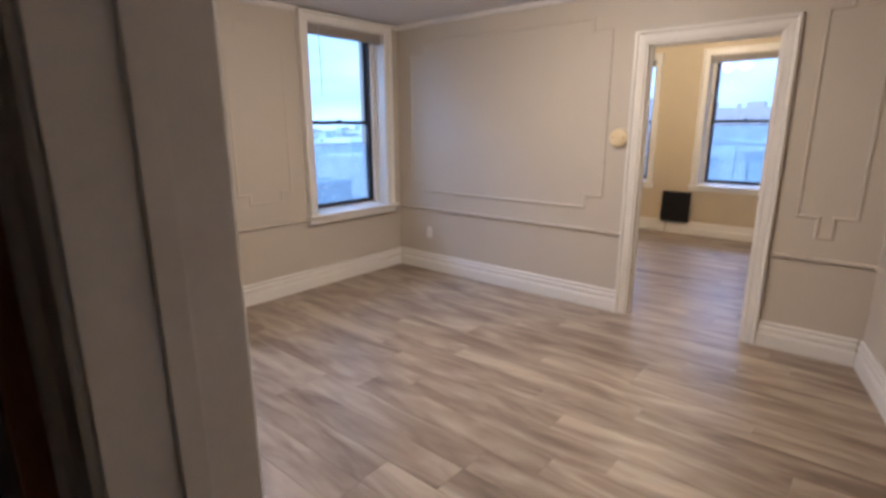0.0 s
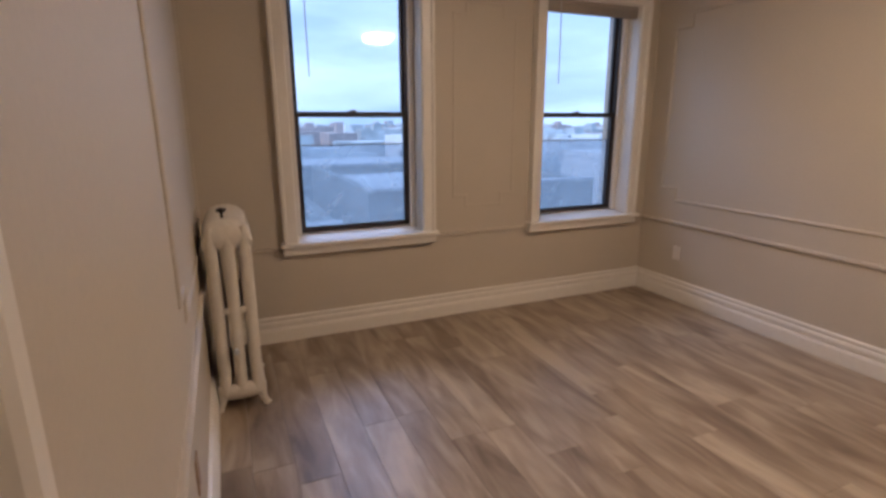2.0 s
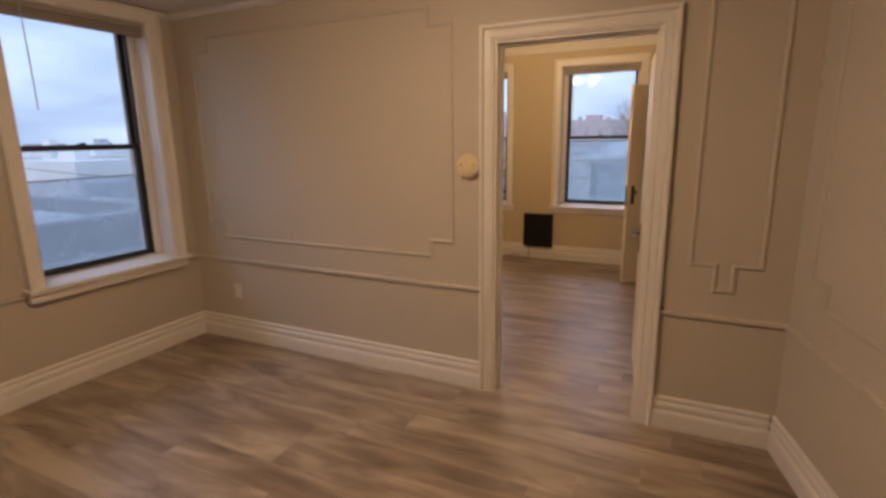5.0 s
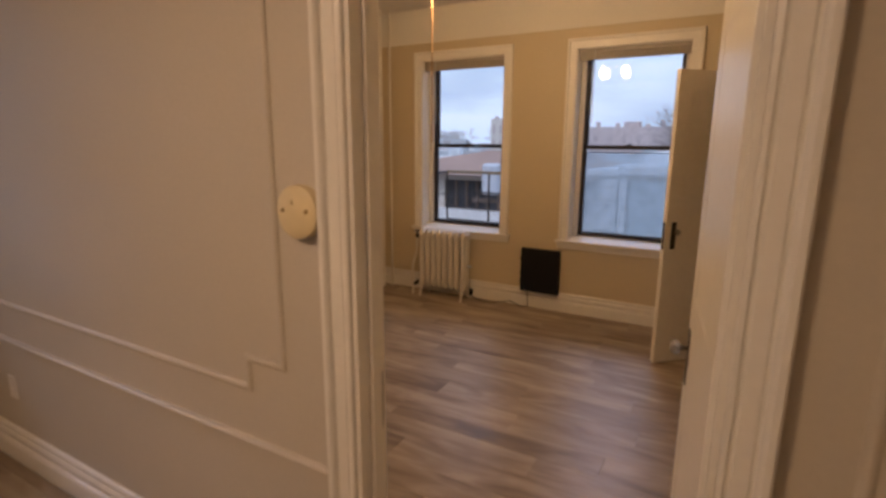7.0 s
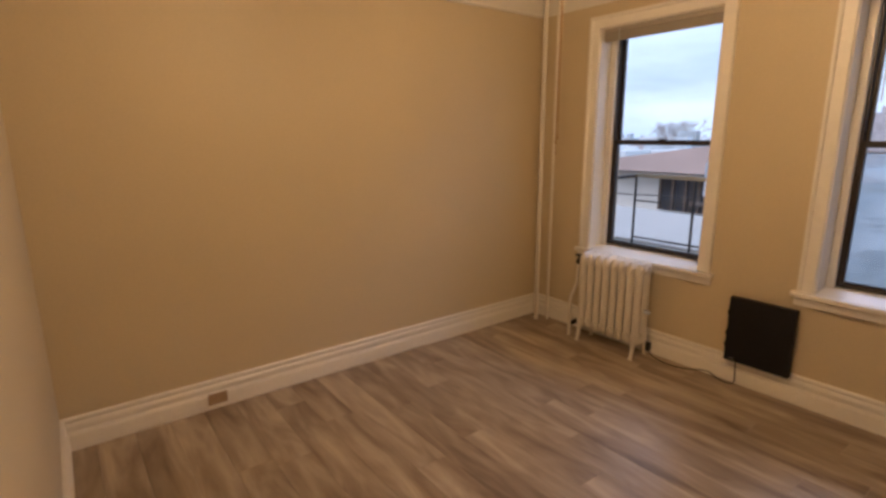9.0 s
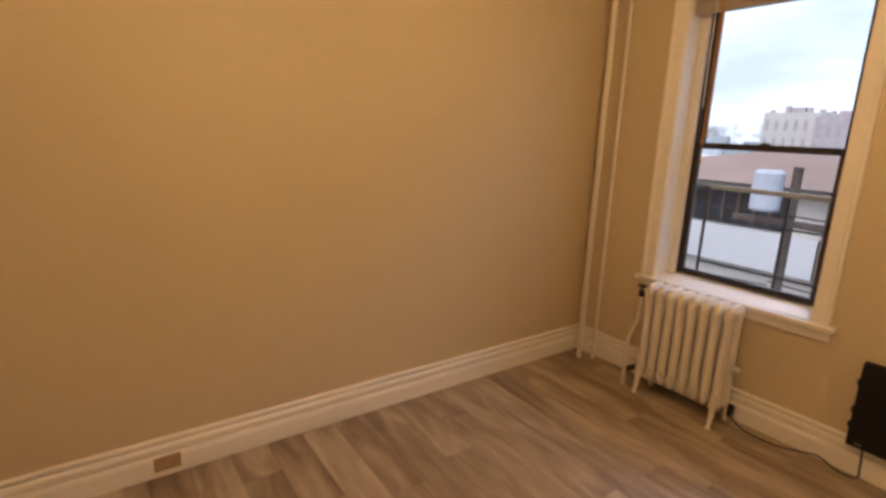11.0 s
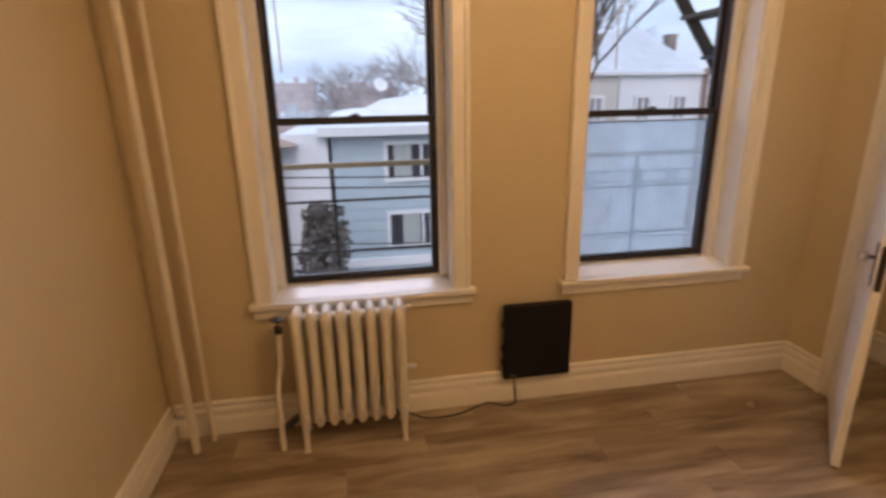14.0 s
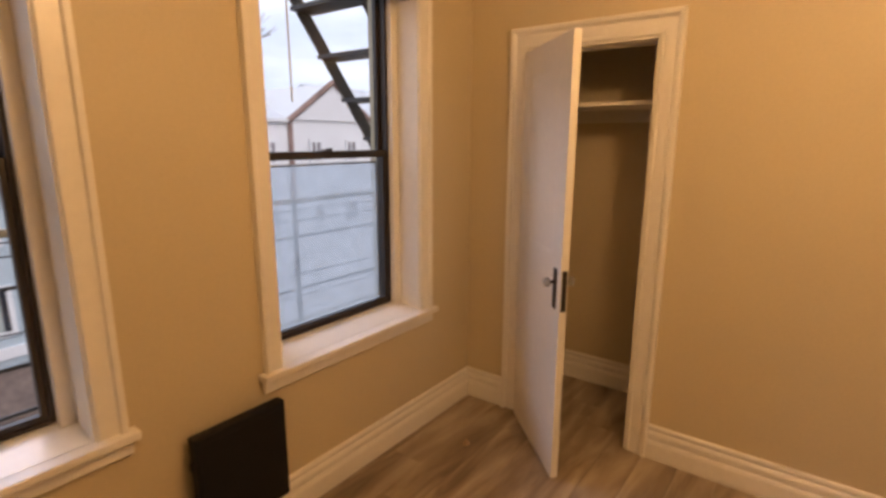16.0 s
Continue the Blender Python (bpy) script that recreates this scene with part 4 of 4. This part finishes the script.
# stucco house with a clay roof and a dark glazed porch
hs = empty("house", "cream stucco house with terracotta hip roof and dark glazed porch", "house", "houses across the street")
part("wall", boxes((-14.5, 22, GZ, -6.7, 31, 0.3)), CREAMW, hs)
bm = bmesh.new()
p = [bm.verts.new(c) for c in ((-15.2, 21.2, 0.3), (-4.35, 21.2, 0.3), (-4.35, 31.5, 0.3), (-15.2, 31.5, 0.3), (-10.5, 26.3, 1.2), (-6.6, 26.3, 1.2))]
for f in ((0, 1, 5, 4), (1, 2, 5), (2, 3, 4, 5), (3, 0, 4), (0, 3, 2, 1)):
    bm.faces.new([p[i] for i in f])
part("roof", bm, TERRA, hs)
part("porch_glazing", boxes((-10.6, 21.9, -1.1, -7.7, 21.995, 0.05)), PANE, hs)
for k in range(7):
    x = -10.6 + k * 0.48
    part("mullion", boxes((x - 0.05, 21.84, -1.1, x + 0.05, 21.9, 0.05)), POLEW, hs)
part("parapet", boxes((-14.5, 21.7, -2.35, -6.75, 21.99, -1.15)), WHITEW, hs)
bw = part("brick_wall", boxes((-6.65, 21.6, GZ, -4.9, 31, 0.29)), BRICKW, hs, "tan and red rough brick")
rnd = random.Random(31)
stones = []
for w, h in ((0.30, 0.15), (0.42, 0.17), (0.55, 0.15), (0.36, 0.20)):
    q = part("stone", boxes((0, -0.035, 0, w - 0.025, 0.02, h - 0.02), bevel=0.012), BRICKW, hs)
    q.location = (-6.63 + 0.45 * len(stones), 21.6, -6.2)
    stones.append((q.data, w))
z = -5.9
while z < 0.08:
    x = -6.64 + rnd.uniform(-0.0, 0.06)
    tall = rnd.choice((0, 1, 2, 3))
    while x < -5.2:
        data, w = stones[rnd.choice((0, 1, 2)) if tall != 3 else 3]
        ob = new("stone", data)
        ob.parent, ob.location = hs, (x, 21.6 + rnd.uniform(-0.012, 0.012), z)
        x += w
    z += 0.17 if tall != 3 else 0.2
ar = bmesh.new()
pts = [(-6.2, -1.67), (-5.55, -1.67), (-5.55, -0.75)] + [(-5.875 + 0.325 * math.cos(a), -0.75 + 0.325 * math.sin(a)) for a in [math.pi * k / 8 for k in range(1, 8)]] + [(-6.2, -0.75)]
f0 = [ar.verts.new((x, 21.53, z)) for x, z in pts]
f1 = [ar.verts.new((x, 21.58, z)) for x, z in pts]
ar.faces.new(f0)
for i in range(len(pts)):
    ar.faces.new((f0[i], f0[(i + 1) % len(pts)], f1[(i + 1) % len(pts)], f1[i]))
part("arched_window", ar, PANE, hs)
tagged(part("side_building", boxes((-4.86, 22.2, GZ, -3.42, 30, 0.6)), WHITEW), "plain white wall of a narrow building behind", "building", "houses across the street")

hb = empty("house", "blue-grey sided two-storey house with white trim and snowy roof", "house", "houses across the street")
part("wall", boxes((-3.3, 22.4, GZ, 3.2, 31, 0.5)), BLUEW, hb)
part("eave", boxes((-3.7, 21.9, 0.5, 3.6, 31.4, 0.8), bevel=0.03), WHITEW, hb)
bm = bmesh.new()
for cx, rr, hh in ((-2.2, 1.3, 0.5), (0.4, 2.6, 0.95), (2.6, 1.2, 0.4)):
    add_lathe(bm, [(rr, 0), (rr * 0.96, hh * 0.5), (rr * 0.7, hh * 0.85), (rr * 0.2, hh)], (cx, 26.0, 0.8), 20)
part("snow_cover", bm, SNOW, hb, smooth=True)
for z, drapes in ((-0.93, ((-0.92, -0.33), (0.34, 0.70))), (-3.27, ((-0.70, -0.10), (0.22, 0.98)))):
    g = house_window(hb, -0.38, 22.4, z, 2.25, 1.1)
    for a, b in drapes:
        part("curtain", boxes((-0.38 + a, 22.34, z, -0.38 + b, 22.35, z + 1.1)), CURTAIN, g, "pale drawn curtain")
    house_window(hb, 2.45, 22.4, z, 0.8, 1.1)
part("belt_course", boxes((-3.3, 22.3, -3.98, 3.2, 22.4, -3.68)), WHITEW, hb)
bm = bmesh.new()
vs = [bm.verts.new(c) for c in ((-3.3, 22.4, -4.2), (3.2, 22.4, -4.2), (3.2, 20.9, -5.0), (-3.3, 20.9, -5.0), (-3.3, 22.4, -4.36), (3.2, 22.4, -4.36), (3.2, 20.9, -5.16), (-3.3, 20.9, -5.16))]
for f in ((0, 1, 2, 3), (7, 6, 5, 4), (0, 4, 5, 1), (1, 5, 6, 2), (2, 6, 7, 3), (3, 7, 4, 0)):
    bm.faces.new([vs[k] for k in f])
part("porch_roof", bm, SHINGLE, hb, "brown shingled porch roof")
sd = empty("satellite_dish", "pale round satellite dish on a mast above the snowy roof", "satellite dish", at=(-1.43, 26.0, 0.8))
part("mast", tube([(0, 0, 0), (0, 0, 1.25)], 0.03, 8), GREYR, sd)
part("reflector", lathe([(0.02, 0.0), (0.16, 0.02), (0.27, 0.08), (0.275, 0.075), (0.16, -0.01), (0.02, -0.02)], (0, -0.03, 1.32), 20, pose(0, 0, 0, 65, 0, 12)), WHITEW, sd, smooth=True)
part("feed_arm", tube([(0, -0.05, 1.22), (0.0, -0.36, 1.30)], 0.014, 6), GREYR, sd)
for k in range(21):
    part("siding", boxes((-3.3, 22.37, GZ + 0.37 * k, 3.2, 22.4, GZ + 0.37 * k + 0.34)), BLUEW, hb)

for i, (x, w, mat, front) in enumerate(((4.1, 3.3, CREAMW, False), (7.45, 3.45, WHITEW, False), (10.95, 4.7, WHITEW, True), (15.7, 3.4, BRICKW, False), (19.15, 3.4, WHITEW, False), (22.6, 3.4, CREAMW, False), (26.05, 4.6, WHITEW, True), (30.7, 3.4, WHITEW, False))):
    r = empty("row_house", "pale rendered row house with a snow-dusted pitched roof", "house", "row houses")
    part("wall", boxes((x, 24, GZ, x + w, 34, 2.4)), mat, r)
    bm = bmesh.new()
    if front:
        mid = x + w / 2
        p = [bm.verts.new(c) for c in ((x, 23.9, 2.4), (x + w, 23.9, 2.4), (mid, 23.9, 4.0), (x, 34, 2.4), (x + w, 34, 2.4), (mid, 34, 4.0))]
        for f in ((0, 1, 2), (3, 5, 4), (0, 2, 5, 3), (1, 4, 5, 2), (0, 3, 4, 1)):
            bm.faces.new([p[k] for k in f])
        part("roof", bm, mat, r)
        for a, b in (((x - 0.1, 2.36), (mid, 4.06)), ((mid, 4.06), (x + w + 0.1, 2.36))):
            part("verge", tube([(a[0], 23.86, a[1]), (b[0], 23.86, b[1])], 0.12, 6), REDBR, r, "red-brown verge board")
        part("corner_board", boxes((x - 0.08, 23.88, GZ, x + 0.1, 23.99, 2.36)), REDBR, r)
    else:
        gable(bm, x, x + w, 24, 34, 2.4, 2.1, 0.05)
        part("roof", bm, SNOWR, r)
        part("gutter", boxes((x, 23.82, 2.3, x + w, 23.95, 2.42)), WHITEW, r)
    part("chimney", boxes((x + 0.25, 27, 3.0, x + 0.60, 27.5, 4.0), (x + 0.22, 26.97, 4.0, x + 0.63, 27.53, 4.08)), BRICKW, r)
    for z in (0.55, -2.2):
        house_window(r, x + w * 0.28, 24, z + 0.15, 0.46, 0.78, WHITEW, FARPANE)
        house_window(r, x + w * 0.72, 24, z + 0.15, 0.46, 0.78, WHITEW, FARPANE)

# utility pole with transformer and wires
up = empty("utility_pole", "weathered wooden utility pole with transformer and cross arm", "utility pole")
part("pole", tube([(-6.0, 17.5, GZ), (-6.0, 17.5, 1.05)], [0.13, 0.10], 12), POLEW, up)
part("transformer", lathe([(0.28, 0), (0.31, 0.05), (0.31, 0.85), (0.24, 0.92)], (-6.52, 17.4, 0.03), 18), CANM, up)
part("cross_arm", boxes((-7.2, 17.42, -0.25, -4.9, 17.54, -0.13)), POLEW, up)
wr = empty("overhead_wires", "thin black overhead wires across the street", "wire")
for y, z, x1, z1 in ((17.4, 0.0, 34, 0.6), (17.5, -0.25, 34, 0.2), (17.5, -1.6, 34, -1.7), (17.5, -2.3, 34, -2.2), (17.5, 0.02, -40, 0.6), (17.5, -1.7, -40, -1.4)):
    part("wire", tube([(-6.2 + (x1 + 6.2) * t, y, z + (z1 - z) * t - 1.1 * 4 * t * (1 - t) * 0.5) for t in [k / 10 for k in range(11)]], 0.018, 5), IRON, wr)


def bare_tree(name, at, height, seed, label, spread=0.74, bole=0.26, tips=TWIGS):
    """Trunk, limbs and many thin twigs, grown by halving."""
    rnd = random.Random(seed)
    root = empty(name, label, "tree", "bare trees", at=at)
    trunk, twig = bmesh.new(), bmesh.new()

    def grow(p, d, length, r, level):
        q = p + d * length
        add_tube(trunk if level < 2 else twig, [p, (p + q) / 2 + Vector((rnd.uniform(-1, 1), rnd.uniform(-1, 1), 0)) * length * 0.05, q], [r, r * 0.85, r * 0.68], 6 if level < 2 else 3)
        if level >= 7:
            return
        for _ in range(2 if level < 1 else 3):
            nd = (d + Vector((rnd.uniform(-1, 1), rnd.uniform(-1, 1), rnd.uniform(-0.3, 0.5))) * spread).normalized()
            grow(q, nd, length * rnd.uniform(0.64, 0.86) * (0.26 / bole if level == 0 else 1), r * 0.6, level + 1)
    grow(Vector((0, 0, 0)), Vector((0, 0, 1)), height * bole, height * 0.02, 0)
    part("trunk", trunk, BARK, root)
    part("crown", twig, tips, root, "haze of leafless twigs")
    return root


t1 = bare_tree("bare_tree", (-0.8, 44, GZ), 14.5, 3, "bare winter tree behind the houses")
t2 = bare_tree("bare_tree", (9.6, 38.5, GZ), 19, 8, "tall bare winter tree behind the row houses")
copy_thing(t1, pose(4.2, 45, GZ, 0, 0, 70))
bare_tree("bare_tree", (4.1, 22.0, GZ), 11.6, 12, "dark bare street tree in front of the row houses", 0.44, 0.55, BARK)
for x, y, a in ((-56, 112, 40), (-49, 116, 220), (-64, 118, 10)):
    copy_thing(t1, pose(x, y, GZ, 0, 0, a))
bare_tree("bare_tree", (-12.5, 2.1, GZ), 8.2, 4, "small bare tree below the front windows", tips=BARK)
copy_thing(t2, pose(18, 60, GZ, 0, 0, 200))
rnd = random.Random(5)
bm = bmesh.new()
for _ in range(4200):
    a, rr, z = rnd.uniform(0, 6.283), rnd.random() ** 0.5, rnd.random()
    w = 1.0 - 0.55 * abs(z - 0.4) + 0.25 * math.sin(a * 3 + z * 9)
    c = Vector((math.cos(a) * rr * w * 0.75, math.sin(a) * rr * w * 0.75, -5.6 + z * 4.4))
    u = Vector((rnd.uniform(-1, 1), rnd.uniform(-1, 1), rnd.uniform(-1, 1))) * 0.10
    v = Vector((rnd.uniform(-1, 1), rnd.uniform(-1, 1), rnd.uniform(-1, 1))) * 0.075
    bm.faces.new([bm.verts.new(c + q) for q in (u, v, -u, -v)])
ev = empty("evergreen_shrub", "tall dark evergreen beside the blue-grey house", "shrub", at=(-3.6, 19.6, 0))
part("crown", bm, LEAF, ev)
part("trunk", tube([(0, 0, GZ), (0, 0, -1.8)], [0.14, 0.05], 8), BARK, ev)

# the far city
rnd = random.Random(11)
cities = [bmesh.new() for _ in range(3)]


def city_block(bm, x, y, w, d, top):
    add_box(bm, x - w / 2, y - d / 2, GZ, x + w / 2, y + d / 2, top)
    if rnd.random() < 0.5:
        add_box(bm, x - w * 0.1, y - d * 0.1, top, x + w * 0.15, y + d * 0.15, top + rnd.uniform(0.8, 2.5))


for k in range(640):
    a, r = rnd.uniform(radians(78), radians(190)), rnd.uniform(45 if k % 3 < 2 else 110, 330)
    city_block(cities[k % 3], r * math.cos(a), r * math.sin(a), rnd.uniform(5, 14), rnd.uniform(5, 12), GZ + rnd.uniform(3.5, 7.5) + max(0, r - 140) * 0.012 * rnd.random())
# haze over these rows sits in the grey and brick colours
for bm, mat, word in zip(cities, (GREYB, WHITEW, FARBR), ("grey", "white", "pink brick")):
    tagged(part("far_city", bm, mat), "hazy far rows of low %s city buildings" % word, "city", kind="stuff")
for i, (x, y, w, d, h) in enumerate(((-41, 104, 9, 10, 6.4), (-32.0, 100, 8, 10, 5.6), (-16.5, 100, 15, 12, 4.4), (0, 112, 13, 14, 3.9), (26, 120, 22, 14, 4.0), (44, 110, 18, 14, 4.4))):
    r = empty("apartment_building", "distant red brick apartment building with a flat roof", "building", "distant brick buildings")
    # brick and window colours here include the distance haze
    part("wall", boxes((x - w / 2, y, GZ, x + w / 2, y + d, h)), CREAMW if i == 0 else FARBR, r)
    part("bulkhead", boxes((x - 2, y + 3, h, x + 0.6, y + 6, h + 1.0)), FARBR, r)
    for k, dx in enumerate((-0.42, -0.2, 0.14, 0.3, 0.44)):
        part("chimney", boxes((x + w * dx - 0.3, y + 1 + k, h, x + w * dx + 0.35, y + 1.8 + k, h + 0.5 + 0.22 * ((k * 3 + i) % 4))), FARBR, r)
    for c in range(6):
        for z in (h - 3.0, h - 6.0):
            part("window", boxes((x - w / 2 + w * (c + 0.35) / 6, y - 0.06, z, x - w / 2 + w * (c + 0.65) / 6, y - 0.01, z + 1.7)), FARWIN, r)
# long low roofs close by on the other side
for x0, x1, y0, y1, top in ((-22, -13, -6, 3.2, -1.6), (-24, -14, 4.2, 12, -0.9), (-40, -27, -12, 14, -1.2)):
    r = empty("flat_roof_building", "dark grey low building with a flat roof and parapet", "building", "low grey buildings")
    part("wall", boxes((x0, y0, GZ, x1, y1, top)), SLATEW, r)
    part("parapet", boxes((x1 - 0.3, y0, top, x1, y1, top + 0.5), (x0, y0, top, x1 - 0.3, y0 + 0.3, top + 0.5), (x0, y1 - 0.3, top, x1 - 0.3, y1, top + 0.5)), SLATEW, r)
    part("snow_cover", boxes((x0 + 0.4, y0 + 0.4, top, x1 - 0.4, y1 - 0.4, top + 0.06)), SNOWR, r, "thin snow on the roof")
    part("coping", boxes((x1 - 0.36, y0 - 0.05, top + 0.5, x1 + 0.08, y1 + 0.05, top + 0.58)), GREYR, r)
    part("band_course", boxes((x1, y0, top - 0.62, x1 + 0.06, y1, top - 0.45)), GREYR, r)
    for k in range(6):
        yy = y0 + (y1 - y0) * k / 5
        part("pier", boxes((x1, yy - 0.22, GZ, x1 + 0.05, yy + 0.22, top - 0.62)), GREYR, r)
    for k in range(5):
        yy = y0 + (y1 - y0) * (k + 0.5) / 5
        part("window", boxes((x1 + 0.01, yy - 0.5, top - 2.4, x1 + 0.05, yy + 0.5, top - 0.9)), PANE, r)
bb = empty("billboard_frame", "distant empty billboard frame on a roof", "billboard", at=(-60, 66, 0))
part("frame", boxes((-6, 0, 1.0, 6, 0.4, 1.5), (-6, 0, 4.2, 6, 0.4, 4.7), (-6, 0, -6, -5.5, 0.4, 4.2), (5.5, 0, -6, 6, 0.4, 4.2), (-0.2, 0, -6, 0.2, 0.4, 4.2)), IRON, bb)


# ---- floor ----
def floor(name, x0, y0, x1, y1, label, seed):
    """Laminate planks along x in staggered rows, each a piece of its own on a dark base."""
    rnd = random.Random(seed)
    root = tagged(part(name, boxes((x0, y0, -0.12, x1, y1, -0.012)), GAP), label, "floor", kind="structure")
    meshes = {}
    wide, y = 0.178, y0
    while y < y1 - 1e-6:
        b = min(y + wide, y1)
        x = x0 - rnd.uniform(0.1, 1.1)
        while x < x1 - 1e-6:
            a, c = max(x, x0), min(x + 1.22, x1)
            x += 1.22
            if c - a < 0.02:
                continue
            key = (round(c - a, 3), round(b - y, 3))
            if key not in meshes:
                bm, g = bmesh.new(), 0.0004
                lo = [bm.verts.new(p) for p in ((0, 0, -0.012), (key[0], 0, -0.012), (key[0], key[1], -0.012), (0, key[1], -0.012))]
                mid = [bm.verts.new(p) for p in ((g, g, -0.0015), (key[0] - g, g, -0.0015), (key[0] - g, key[1] - g, -0.0015), (g, key[1] - g, -0.0015))]
                h = g + 0.001
                up = [bm.verts.new(p) for p in ((h, h, 0), (key[0] - h, h, 0), (key[0] - h, key[1] - h, 0), (h, key[1] - h, 0))]
                for r, s in ((lo, mid), (mid, up)):
                    for i in range(4):
                        bm.faces.new((r[i], r[(i + 1) % 4], s[(i + 1) % 4], s[i]))
                bm.faces.new(up)
                me = bpy.data.meshes.new("plank")
                bm.to_mesh(me)
                bm.free()
                me.materials.append(PLANK)
                meshes[key] = me
            ob = new("plank", meshes[key])
            ob.location, ob.parent = (a, y, 0), root
        y = b


floor("floor_1", W - 0.3, S - 0.20, E1 + 0.1, D + 0.06, "grey-brown wood-look laminate plank floor", 21)
floor("floor_2", W2 - 0.2, D + 0.06, 0.7, N + 0.05, "grey-brown wood-look laminate plank floor", 22)
floor("floor_3", -1.7, -1.6, 1.05, S - 0.20, "grey-brown wood-look laminate plank floor of the hall", 23)
